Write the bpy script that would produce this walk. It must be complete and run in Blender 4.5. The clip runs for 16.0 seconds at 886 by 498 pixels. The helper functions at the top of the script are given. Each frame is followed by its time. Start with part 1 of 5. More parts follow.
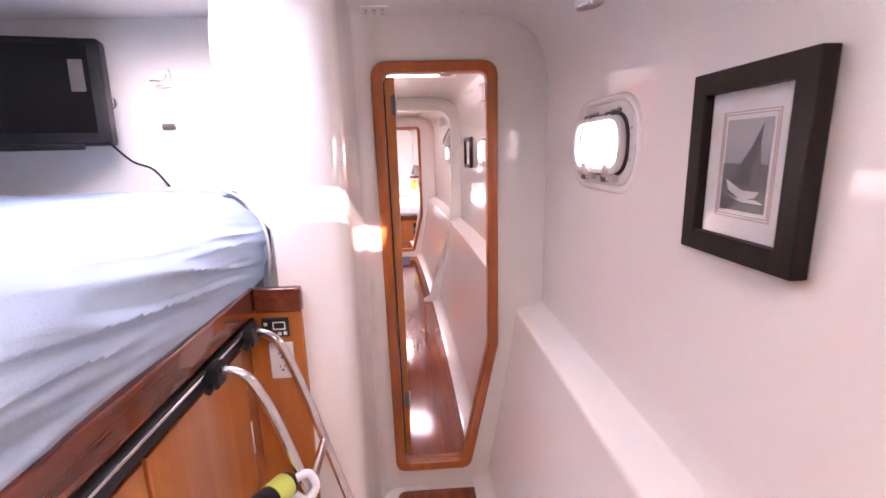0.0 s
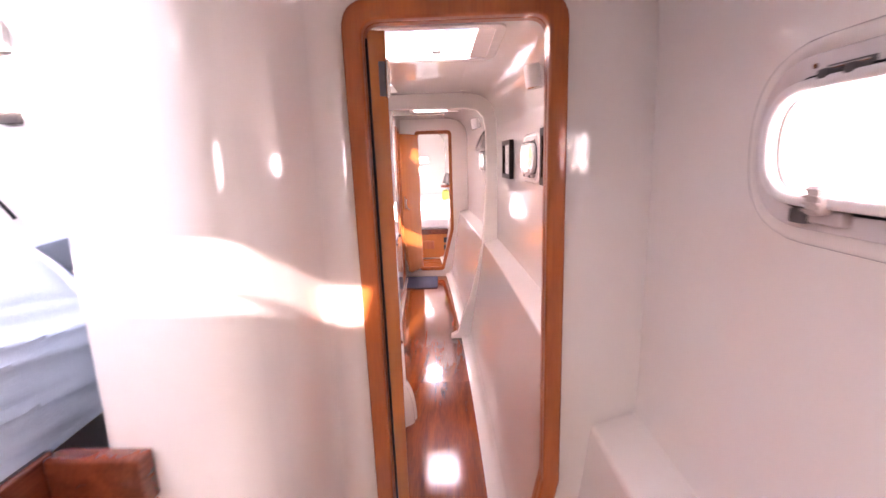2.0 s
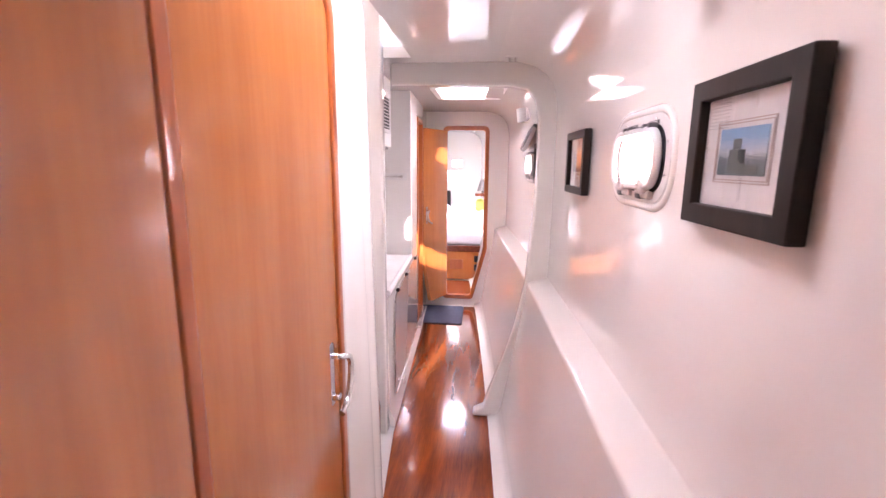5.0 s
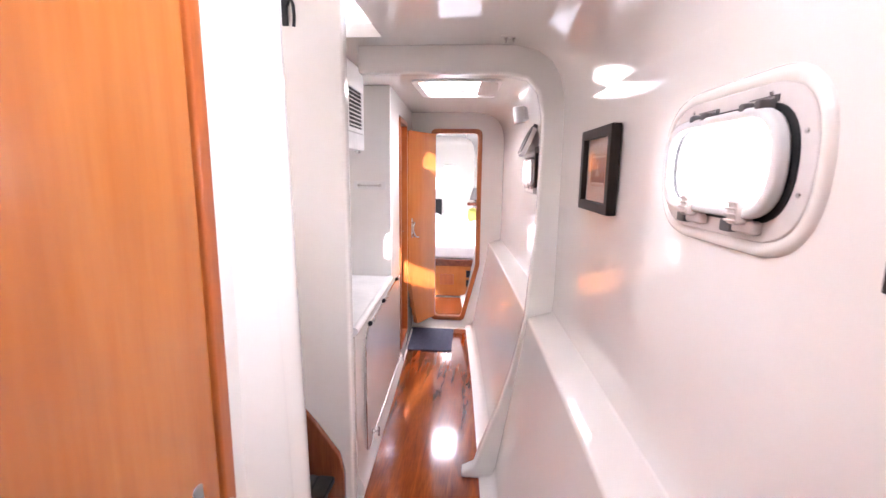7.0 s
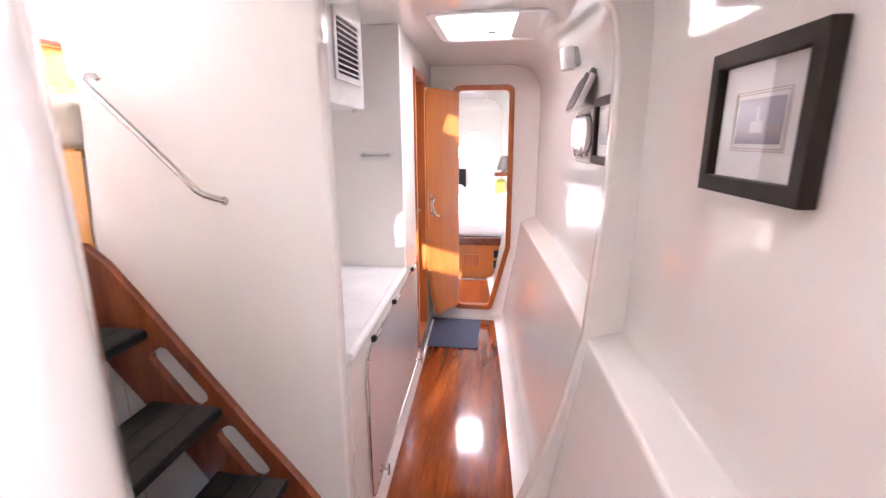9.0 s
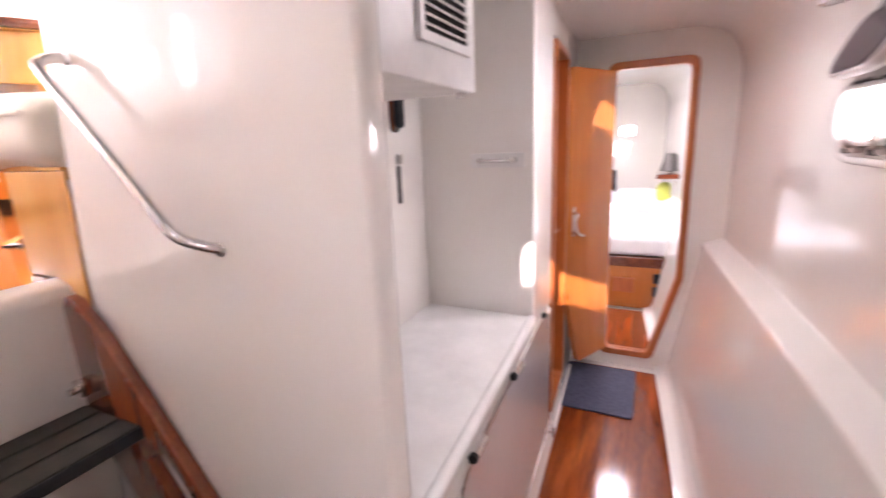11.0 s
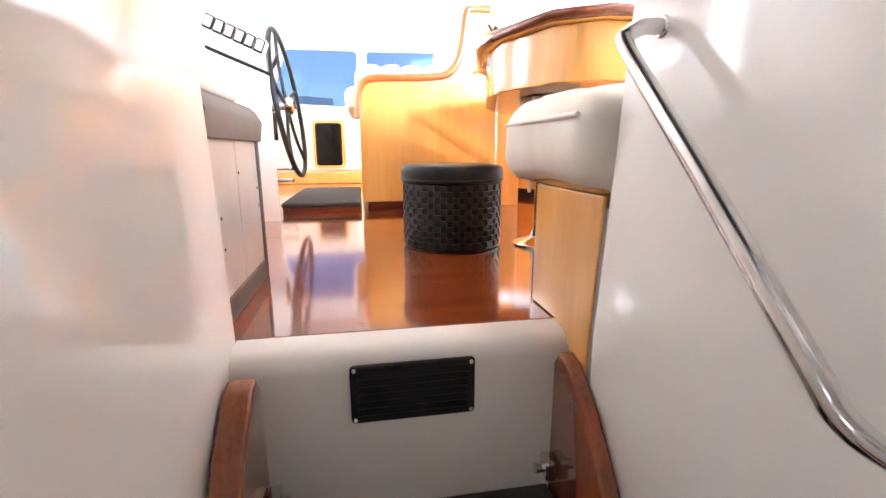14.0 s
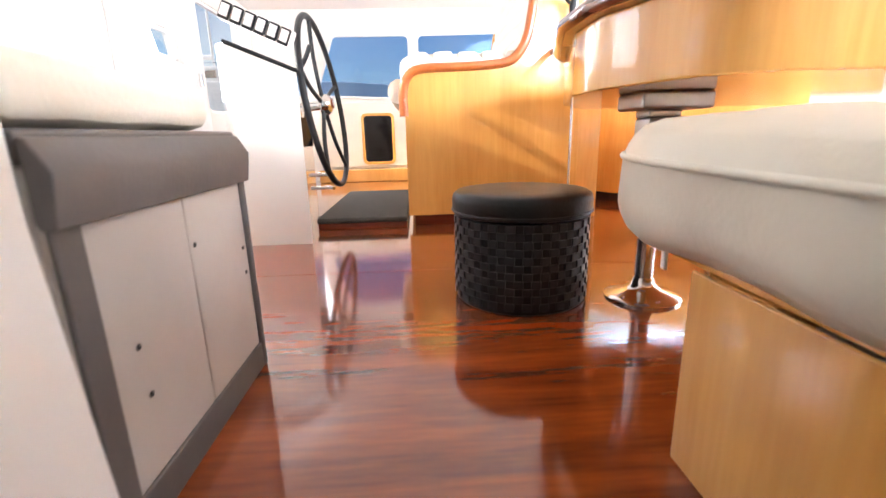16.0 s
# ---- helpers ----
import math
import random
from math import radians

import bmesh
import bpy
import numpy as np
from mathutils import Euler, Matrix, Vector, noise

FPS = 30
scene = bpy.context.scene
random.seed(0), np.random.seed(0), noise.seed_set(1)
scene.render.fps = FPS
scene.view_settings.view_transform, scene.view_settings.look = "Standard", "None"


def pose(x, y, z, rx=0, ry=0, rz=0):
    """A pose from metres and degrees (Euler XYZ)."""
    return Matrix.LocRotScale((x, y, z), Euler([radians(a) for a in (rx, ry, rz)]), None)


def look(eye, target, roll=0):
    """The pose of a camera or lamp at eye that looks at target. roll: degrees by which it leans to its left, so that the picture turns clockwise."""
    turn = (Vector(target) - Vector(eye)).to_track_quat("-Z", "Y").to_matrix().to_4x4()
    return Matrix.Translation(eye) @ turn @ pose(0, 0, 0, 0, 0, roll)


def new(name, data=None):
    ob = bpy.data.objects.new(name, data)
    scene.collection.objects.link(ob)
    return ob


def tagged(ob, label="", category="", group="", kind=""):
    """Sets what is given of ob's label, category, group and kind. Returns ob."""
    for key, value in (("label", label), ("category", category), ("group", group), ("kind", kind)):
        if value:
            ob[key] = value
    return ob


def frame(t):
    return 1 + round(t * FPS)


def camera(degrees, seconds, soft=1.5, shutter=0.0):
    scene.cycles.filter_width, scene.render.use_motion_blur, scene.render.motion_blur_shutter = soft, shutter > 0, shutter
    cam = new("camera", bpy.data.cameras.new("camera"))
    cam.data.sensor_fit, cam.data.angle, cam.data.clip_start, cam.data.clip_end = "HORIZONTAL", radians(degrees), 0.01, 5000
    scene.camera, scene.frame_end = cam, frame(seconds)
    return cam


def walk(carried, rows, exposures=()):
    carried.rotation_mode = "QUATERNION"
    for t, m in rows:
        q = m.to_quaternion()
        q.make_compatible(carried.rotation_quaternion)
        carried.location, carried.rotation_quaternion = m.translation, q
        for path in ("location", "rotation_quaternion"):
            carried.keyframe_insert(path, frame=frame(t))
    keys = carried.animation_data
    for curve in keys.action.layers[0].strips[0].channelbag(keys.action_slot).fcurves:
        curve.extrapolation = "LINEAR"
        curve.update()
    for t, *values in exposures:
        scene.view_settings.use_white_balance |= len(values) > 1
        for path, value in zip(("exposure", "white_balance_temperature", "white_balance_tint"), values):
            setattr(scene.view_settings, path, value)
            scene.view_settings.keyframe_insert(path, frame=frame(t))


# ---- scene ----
cam = camera(89.6, 16.0, shutter=0.4)
PATH = [
    (0, (0.88, 1.144, 1.444), (0.987, 3.095, 1.018), -1.6),
    (0.5, (0.866, 1.254, 1.449), (0.993, 3.207, 1.035), -2.9),
    (1, (0.883, 1.414, 1.442), (0.953, 3.371, 1.037), -2.5),
    (1.5, (0.926, 1.651, 1.451), (0.921, 3.609, 1.044), -1.2),
    (2, (0.947, 1.882, 1.445), (0.899, 3.842, 1.051), -1.8),
    (2.5, (0.942, 2.13, 1.461), (0.888, 4.095, 1.093), -2.3),
    (3, (0.964, 2.316, 1.464), (0.832, 4.28, 1.107), -0.9),
    (3.5, (0.985, 2.48, 1.462), (0.755, 4.428, 1.075), -0.0),
    (4, (0.973, 2.656, 1.448), (0.767, 4.609, 1.069), 0.1),
    (6.5, (0.97, 3.33, 1.402), (0.768, 5.287, 1.04), 1.0),
    (7, (0.981, 3.433, 1.423), (0.804, 5.396, 1.08), 0.7),
    (7.5, (0.978, 3.556, 1.421), (0.75, 5.499, 1.007), 0.1),
    (8, (0.968, 3.658, 1.417), (0.709, 5.588, 0.961), -0.1),
    (10.5, (0.83, 4.523, 1.397), (0.425, 6.421, 0.915), -3.1),
    (11, (0.797, 4.624, 1.402), (-0.058, 6.371, 0.938), -2.5),
    (11.5, (0.734, 4.676, 1.414), (-0.564, 6.116, 0.922), -2.5),
    (12, (0.662, 4.702, 1.422), (-0.895, 5.873, 0.969), -2.0),
    (12.5, (0.589, 4.734, 1.437), (-1.125, 5.681, 1.034), -1.1),
    (13, (0.491, 4.73, 1.439), (-1.336, 5.427, 1.017), -0.4),
    (13.5, (0.407, 4.728, 1.443), (-1.481, 5.222, 1.004), -0.3),
    (14, (0.308, 4.774, 1.442), (-1.614, 5.12, 1.011), -0.1),
    (14.5, (0.229, 4.804, 1.438), (-1.713, 4.975, 0.989), -0.5),
    (15, (0.153, 4.815, 1.439), (-1.79, 4.915, 0.976), -0.4),
    (15.5, (0.043, 4.814, 1.459), (-1.899, 4.888, 0.986), -1.1),
    (16, (-0.074, 4.819, 1.526), (-2.009, 4.918, 1.028), -1.4),
]
EXPOSURES = [(0.0, 2.15, 6600, 42), (1.5, 2.2, 6800, 44), (2.5, 2.12, 7200, 45), (3.2, 1.95, 7500, 48), (4.0, 2.15, 6900, 44), (6.5, 2.3, 6100, 25), (8.0, 2.32, 6000, 23), (10.5, 1.95, 6500, 30), (11.5, 1.75, 6400, 26), (13.0, 1.72, 6150, 17), (14.5, 1.28, 5950, 12), (15.0, 1.25, 5950, 11), (15.5, 1.15, 6050, 11), (16.0, 0.85, 6100, 11)]
walk(cam, [(t, look(eye, target, roll)) for t, eye, target, roll in PATH], EXPOSURES)

# ---- world, sun and large lights ----
SUN_TRAVEL = Vector((-0.135, 1.0, -0.435)).normalized()
world = bpy.data.worlds.new("world")
scene.world = world
world.use_nodes = True
wt = world.node_tree
sky = wt.nodes.new("ShaderNodeTexSky")
sky.sky_type = "NISHITA"
sky.sun_disc = False
sky.sun_elevation = math.asin(-SUN_TRAVEL.z)
sky.sun_rotation = math.atan2(-SUN_TRAVEL.x, -SUN_TRAVEL.y)
wt.nodes["Background"].inputs["Strength"].default_value = 0.085
wt.links.new(sky.outputs[0], wt.nodes["Background"].inputs["Color"])
sun = new("sun", bpy.data.lights.new("sun", "SUN"))
sun.data.energy, sun.data.angle, sun.data.color = 5.0, radians(0.6), (1.0, 0.93, 0.82)
sun.matrix_world = look((0, 0, 30), Vector((0, 0, 30)) + SUN_TRAVEL)


def area(name, eye, target, sx, sy, watts, colour=(1, 1, 1)):
    ob = new(name, bpy.data.lights.new(name, "AREA"))
    ob.data.shape, ob.data.size, ob.data.size_y = "RECTANGLE", sx, sy
    ob.data.energy, ob.data.color = watts, colour
    ob.matrix_world = look(eye, target)
    return ob


COOL, WARM = (0.86, 0.93, 1.0), (1.0, 0.9, 0.78)
area("hatch_light_a", (0.89, 3.88, 2.05), (0.93, 4.6, 0.05), 0.42, 0.46, 2.1)
area("hatch_light_b", (0.82, 6.25, 1.985), (0.82, 6.25, 0), 0.42, 0.46, 3.2)
area("hatch_light_cabin", (0.825, 0.97, 1.985), (0.82, 1.1, 0), 0.34, 0.28, 2.5, WARM)
# fill lamp in the added, unseen opening over the bunk
area("fill_light_bunk", (0.22, 2.16, 1.985), (0.16, 2.3, 0), 0.42, 0.42, 2.5, COOL)
area("hatch_light_bow", (0.45, 8.5, 1.985), (0.45, 8.7, 0), 0.5, 0.5, 7)
area("window_light_aft", (-2.6, 3.36, 2.05), (-1.6, 5.0, 1.6), 2.6, 0.6, 22)
area("window_light_side", (-4.6, 7.25, 1.96), (-2.0, 6.6, 1.5), 1.2, 0.7, 60)
area("window_light_fore", (-2.2, 8.42, 2.1), (-2.2, 6.0, 1.5), 2.8, 0.5, 32)
# added fill lamp behind the settee, to brighten the helm
area("window_light_hull", (-0.24, 6.6, 2.21), (-2.2, 5.6, 1.5), 1.9, 0.38, 75)


# ---- materials ----
def material(name, colour, rough=0.4, metal=0.0, coat=0.0, tint=None, scale=6.0, bump=0.0, bump_scale=60.0, stretch=(1, 1, 1), spec=0.5):
    m = bpy.data.materials.new(name)
    m.use_nodes = True
    t = m.node_tree
    b = t.nodes["Principled BSDF"]
    b.inputs["Roughness"].default_value = rough
    b.inputs["Metallic"].default_value = metal
    b.inputs["Coat Weight"].default_value = coat
    b.inputs["Coat Roughness"].default_value = 0.04
    b.inputs["Specular IOR Level"].default_value = spec
    co = t.nodes.new("ShaderNodeTexCoord")
    mp = t.nodes.new("ShaderNodeMapping")
    mp.inputs["Scale"].default_value = stretch
    t.links.new(co.outputs["Object"], mp.inputs[0])
    n = t.nodes.new("ShaderNodeTexNoise")
    n.inputs["Scale"].default_value = scale
    n.inputs["Detail"].default_value = 6
    t.links.new(mp.outputs[0], n.inputs["Vector"])
    mix = t.nodes.new("ShaderNodeMix")
    mix.data_type = "RGBA"
    mix.inputs["A"].default_value = (*colour, 1)
    mix.inputs["B"].default_value = (*(tint or [c * 0.88 for c in colour]), 1)
    ramp = t.nodes.new("ShaderNodeMapRange")
    ramp.inputs["From Min"].default_value, ramp.inputs["From Max"].default_value = 0.35, 0.68
    t.links.new(n.outputs["Fac"], ramp.inputs["Value"])
    t.links.new(ramp.outputs[0], mix.inputs["Factor"])
    t.links.new(mix.outputs["Result"], b.inputs["Base Color"])
    if bump:
        n2 = t.nodes.new("ShaderNodeTexNoise")
        n2.inputs["Scale"].default_value = bump_scale
        n2.inputs["Detail"].default_value = 3
        t.links.new(mp.outputs[0], n2.inputs["Vector"])
        bp = t.nodes.new("ShaderNodeBump")
        bp.inputs["Strength"].default_value = bump
        bp.inputs["Distance"].default_value = 0.002
        t.links.new(n2.outputs["Fac"], bp.inputs["Height"])
        t.links.new(bp.outputs[0], b.inputs["Normal"])
    return m


def wood(name, light, dark, rough=0.25, coat=0.6, grain="Z", scale=9.0):
    """Varnished wood with the grain along one axis: streaks, fine pores and slow colour drift."""
    m = bpy.data.materials.new(name)
    m.use_nodes = True
    t = m.node_tree
    b = t.nodes["Principled BSDF"]
    b.inputs["Roughness"].default_value = rough
    b.inputs["Coat Weight"].default_value = coat
    b.inputs["Coat Roughness"].default_value = 0.05
    co = t.nodes.new("ShaderNodeTexCoord")
    mp = t.nodes.new("ShaderNodeMapping")
    mp.inputs["Scale"].default_value = {"X": (0.5, 6, 6), "Y": (6, 0.5, 6), "Z": (6, 6, 0.5)}[grain]
    t.links.new(co.outputs["Object"], mp.inputs[0])
    info = t.nodes.new("ShaderNodeObjectInfo")
    add = t.nodes.new("ShaderNodeVectorMath")
    add.operation = "ADD"
    mul = t.nodes.new("ShaderNodeMath")
    mul.operation = "MULTIPLY"
    mul.inputs[1].default_value = 40
    t.links.new(info.outputs["Random"], mul.inputs[0])
    t.links.new(mp.outputs[0], add.inputs[0])
    t.links.new(mul.outputs[0], add.inputs[1])
    n = t.nodes.new("ShaderNodeTexNoise")
    n.inputs["Scale"].default_value, n.inputs["Detail"].default_value, n.inputs["Distortion"].default_value = scale * 0.5, 8, 0.6
    t.links.new(add.outputs[0], n.inputs["Vector"])
    n2 = t.nodes.new("ShaderNodeTexNoise")
    n2.inputs["Scale"].default_value, n2.inputs["Detail"].default_value = scale * 4, 4
    t.links.new(add.outputs[0], n2.inputs["Vector"])
    s = t.nodes.new("ShaderNodeMath")
    s.operation = "MULTIPLY_ADD"
    s.inputs[1].default_value = 0.45
    t.links.new(n2.outputs["Fac"], s.inputs[0])
    t.links.new(n.outputs["Fac"], s.inputs[2])
    r = t.nodes.new("ShaderNodeMapRange")
    r.inputs["From Min"].default_value, r.inputs["From Max"].default_value = 0.5, 0.95
    t.links.new(s.outputs[0], r.inputs["Value"])
    mix = t.nodes.new("ShaderNodeMix")
    mix.data_type = "RGBA"
    mix.inputs["A"].default_value, mix.inputs["B"].default_value = (*light, 1), (*dark, 1)
    t.links.new(r.outputs[0], mix.inputs["Factor"])
    t.links.new(mix.outputs["Result"], b.inputs["Base Color"])
    bp = t.nodes.new("ShaderNodeBump")
    bp.inputs["Strength"].default_value, bp.inputs["Distance"].default_value = 0.06, 0.001
    t.links.new(n2.outputs["Fac"], bp.inputs["Height"])
    t.links.new(bp.outputs[0], b.inputs["Normal"])
    return m


def glass_material(name, tint=(1, 1, 1), rough=0.0):
    m = bpy.data.materials.new(name)
    m.use_nodes = True
    b = m.node_tree.nodes["Principled BSDF"]
    b.inputs["Base Color"].default_value = (*tint, 1)
    b.inputs["Transmission Weight"].default_value = 1
    b.inputs["Roughness"].default_value = rough
    b.inputs["IOR"].default_value = 1.45
    return m


def glow(name, colour, strength):
    m = bpy.data.materials.new(name)
    m.use_nodes = True
    b = m.node_tree.nodes["Principled BSDF"]
    b.inputs["Base Color"].default_value = (*colour, 1)
    b.inputs["Emission Color"].default_value = (*colour, 1)
    b.inputs["Emission Strength"].default_value = strength
    return m


GEL = material("gelcoat", (0.85, 0.82, 0.785), 0.09, coat=0.5, tint=(0.82, 0.785, 0.72), scale=1.3, bump=0.04, bump_scale=3.5)
GEL_CEIL = material("gelcoat_ceiling", (0.83, 0.80, 0.76), 0.10, coat=0.5, tint=(0.80, 0.77, 0.73), scale=1.5, bump=0.04, bump_scale=2.5)
PANEL_GREY = material("laminate_mauve", (0.60, 0.53, 0.51), 0.12, coat=0.5, tint=(0.57, 0.5, 0.48), scale=2.0)
FRAME_WOOD = wood("cherry_trim", (0.46, 0.125, 0.026), (0.34, 0.078, 0.015), 0.28, 0.4, "Z", 8)
DOOR_WOOD = wood("cherry_door", (0.50, 0.17, 0.036), (0.43, 0.128, 0.025), 0.22, 0.7, "Z", 5)
FLOOR_WOOD = wood("teak_sole", (0.33, 0.066, 0.011), (0.12, 0.020, 0.005), 0.10, 0.8, "Y", 7)
FLOOR_WOOD.node_tree.nodes["Principled BSDF"].inputs["Coat Roughness"].default_value = 0.09
DARK_WOOD = wood("mahogany", (0.2, 0.05, 0.02), (0.09, 0.018, 0.008), 0.18, 0.8, "Y", 7)
STRINGER_WOOD = wood("stringer_teak", (0.30, 0.085, 0.028), (0.18, 0.042, 0.014), 0.16, 0.9, "Z", 7)
BIRCH = wood("honey_maple", (0.76, 0.40, 0.10), (0.64, 0.295, 0.062), 0.22, 0.7, "Z", 4)
CHROME = material("polished_steel", (0.75, 0.74, 0.73), 0.12, 1.0, scale=30)
BLACK = material("black_plastic", (0.010, 0.010, 0.012), 0.45, spec=0.25, tint=(0.02, 0.02, 0.022), scale=20, bump=0.1, bump_scale=200)
LEATHER = material("black_leather", (0.007, 0.007, 0.008), 0.36, spec=0.22, tint=(0.022, 0.021, 0.022), scale=12, bump=0.35, bump_scale=160)
WOVEN = material("woven_black_straps", (0.014, 0.014, 0.017), 0.3, spec=0.35, tint=(0.026, 0.026, 0.03), scale=25, bump=0.3, bump_scale=120)
TREAD = material("grip_tread", (0.055, 0.051, 0.044), 0.8, tint=(0.038, 0.036, 0.032), scale=30, bump=0.6, bump_scale=350)
PICFRAME = wood("espresso_frame", (0.022, 0.014, 0.011), (0.009, 0.006, 0.005), 0.45, 0.0, "Z", 9)
PICFRAME.node_tree.nodes["Principled BSDF"].inputs["Specular IOR Level"].default_value = 0.25
MAT_WHITE = material("passepartout", (0.82, 0.8, 0.78), 0.8, tint=(0.79, 0.77, 0.75), scale=40)
SHEET = material("blue_sheet", (0.41, 0.53, 0.67), 0.85, tint=(0.36, 0.47, 0.61), scale=5, bump=0.5, bump_scale=300)
WHITE_SHEET = material("white_sheet", (0.82, 0.82, 0.84), 0.85, tint=(0.76, 0.76, 0.8), scale=5, bump=0.3, bump_scale=200)
CREAM = material("cream_vinyl", (0.76, 0.71, 0.61), 0.42, tint=(0.70, 0.65, 0.55), scale=7, bump=0.25, bump_scale=140)
PLASTIC = material("white_plastic", (0.8, 0.79, 0.77), 0.35, scale=10)
PORT = material("portlight_rim", (0.74, 0.70, 0.67), 0.25, scale=14)
SMOKE_GREY = material("smoked_pane", (0.055, 0.045, 0.052), 0.2, tint=(0.04, 0.034, 0.04), scale=8)
RUBBER = material("grey_gasket", (0.12, 0.115, 0.115), 0.55, scale=15)
LATCH = material("latch_plastic", (0.62, 0.54, 0.50), 0.4, scale=25)
GLASS = glass_material("clear_glass")
# clear panes coloured blue to stand in for the deep blue sky
SKY_BLUE_GLASS = glass_material("sky_blue_glass", (0.44, 0.64, 0.93))
SMOKE = material("smoked_acrylic", (0.008, 0.007, 0.007), 0.08, spec=0.3, scale=3)
MAT_BLUE = material("blue_grey_doormat", (0.085, 0.095, 0.15), 0.95, tint=(0.055, 0.06, 0.10), scale=60, bump=0.9, bump_scale=280)
GREYTRIM = material("grey_trim", (0.115, 0.102, 0.095), 0.5, tint=(0.085, 0.077, 0.071), scale=10, bump=0.15, bump_scale=150)
BENCHGREY = material("bench_laminate", (0.46, 0.42, 0.38), 0.3, tint=(0.39, 0.355, 0.32), scale=5, bump=0.1)
OUTSIDE = glow("bright_outside", (1.0, 1.0, 1.0), 2.6)


# ---- mesh helpers ----
def finish(name, bm, mat, smooth=False):
    bmesh.ops.recalc_face_normals(bm, faces=bm.faces)
    me = bpy.data.meshes.new(name)
    normals = []
    if smooth:
        bm.normal_update()
        areas = {f: f.calc_area() for f in bm.faces}
        limit = math.cos(radians(50))
        for f in bm.faces:
            for v in f.verts:
                n = Vector((0, 0, 0))
                for g in v.link_faces:
                    if g.normal.dot(f.normal) > limit:
                        n += g.normal * areas[g]
                normals.append(n.normalized() if n.length > 1e-12 else f.normal.copy())
    bm.to_mesh(me)
    bm.free()
    for m in (mat if isinstance(mat, (list, tuple)) else [mat]):
        me.materials.append(m)
    if smooth:
        me.shade_smooth()
        me.normals_split_custom_set(normals)
    return me


def part(name, bm, mat, parent=None, label="", smooth=True):
    ob = new(name, finish(name, bm, mat, smooth))
    if parent:
        ob.parent = parent
    if label:
        tagged(ob, label)
    return ob


def thing(name, label, category, at=(0, 0, 0), group="", kind=""):
    ob = new(name)
    ob.empty_display_size = 0.05
    ob.location = at
    return tagged(ob, label, category, group, kind)


def box(x0, x1, y0, y1, z0, z1, bevel=0.0, seg=2, bm=None):
    own = bmesh.new()
    bmesh.ops.create_cube(own, size=1)
    for v in own.verts:
        v.co = Vector((x0 + (v.co.x + 0.5) * (x1 - x0), y0 + (v.co.y + 0.5) * (y1 - y0), z0 + (v.co.z + 0.5) * (z1 - z0)))
    if bevel:
        bmesh.ops.bevel(own, geom=own.edges[:], offset=bevel, segments=seg, affect="EDGES", profile=0.5)
    return join(bm, own)


def join(bm, own):
    if bm is None:
        return own
    me = bpy.data.meshes.new("tmp")
    own.to_mesh(me)
    own.free()
    bm.from_mesh(me)
    bpy.data.meshes.remove(me)
    return bm


def moved(bm, m):
    bmesh.ops.transform(bm, matrix=m, verts=bm.verts)
    return bm


def rounded(points, radii, seg=6):
    """A closed 2D outline with rounded corners."""
    out, n = [], len(points)
    radii = radii if isinstance(radii, (list, tuple)) else [radii] * n
    for i in range(n):
        p, a, b, r = Vector(points[i]), Vector(points[i - 1]), Vector(points[(i + 1) % n]), radii[i]
        if r <= 0:
            out.append(tuple(p))
            continue
        u, v = (a - p).normalized(), (b - p).normalized()
        half = u.angle(v) / 2
        d = min(r / math.tan(half), (a - p).length * 0.49, (b - p).length * 0.49)
        for k in range(seg + 1):
            s = k / seg
            q = (p + u * d) * (1 - s) ** 2 + p * 2 * s * (1 - s) + (p + v * d) * s ** 2
            out.append(tuple(q))
    return out


def shrink(points, d):
    """The outline moved inwards (anticlockwise outlines) by d."""
    out, n = [], len(points)
    for i in range(n):
        p, a, b = Vector(points[i]), Vector(points[i - 1]), Vector(points[(i + 1) % n])
        e1, e2 = (p - a).normalized(), (b - p).normalized()
        n1, n2 = Vector((-e1.y, e1.x)), Vector((-e2.y, e2.x))
        k = (n1 + n2)
        k = k / max(0.3, 1 + n1.dot(n2))
        out.append(tuple(p + k * d))
    return out


def oval(cx, cy, w, h, r, seg=8):
    return rounded([(cx - w / 2, cy - h / 2), (cx + w / 2, cy - h / 2), (cx + w / 2, cy + h / 2), (cx - w / 2, cy + h / 2)], r, seg)


def plate(outer, holes, depth, axis, at, bevel=0.0, bm=None):
    """A flat plate with holes. axis Y: outline in x,z and from y=at to at+depth; X: outline in y,z; Z: outline in x,y."""
    own = bmesh.new()
    edges = []
    for loop in [outer, *holes]:
        vs = [own.verts.new((p[0], p[1], 0)) for p in loop]
        edges += [own.edges.new((vs[i - 1], vs[i])) for i in range(len(vs))]
    if holes:
        bmesh.ops.triangle_fill(own, edges=edges, use_beauty=True, use_dissolve=False)
    else:
        own.faces.new(own.verts[:])
    faces = own.faces[:]
    ext = bmesh.ops.extrude_face_region(own, geom=faces)
    for v in ext["geom"]:
        if isinstance(v, bmesh.types.BMVert):
            v.co.z += 1
    for v in own.verts:
        a, b, c = v.co
        d = at + c * depth
        v.co = Vector({"Y": (a, d, b), "X": (d, a, b), "Z": (a, b, d)}[axis])
    bmesh.ops.recalc_face_normals(own, faces=own.faces)
    if bevel:
        rim = [e for e in own.edges if len(e.link_faces) == 2 and e.calc_face_angle(0) > 1.2]
        bmesh.ops.bevel(own, geom=rim, offset=bevel, segments=2, affect="EDGES", profile=0.5)
    return join(bm, own)


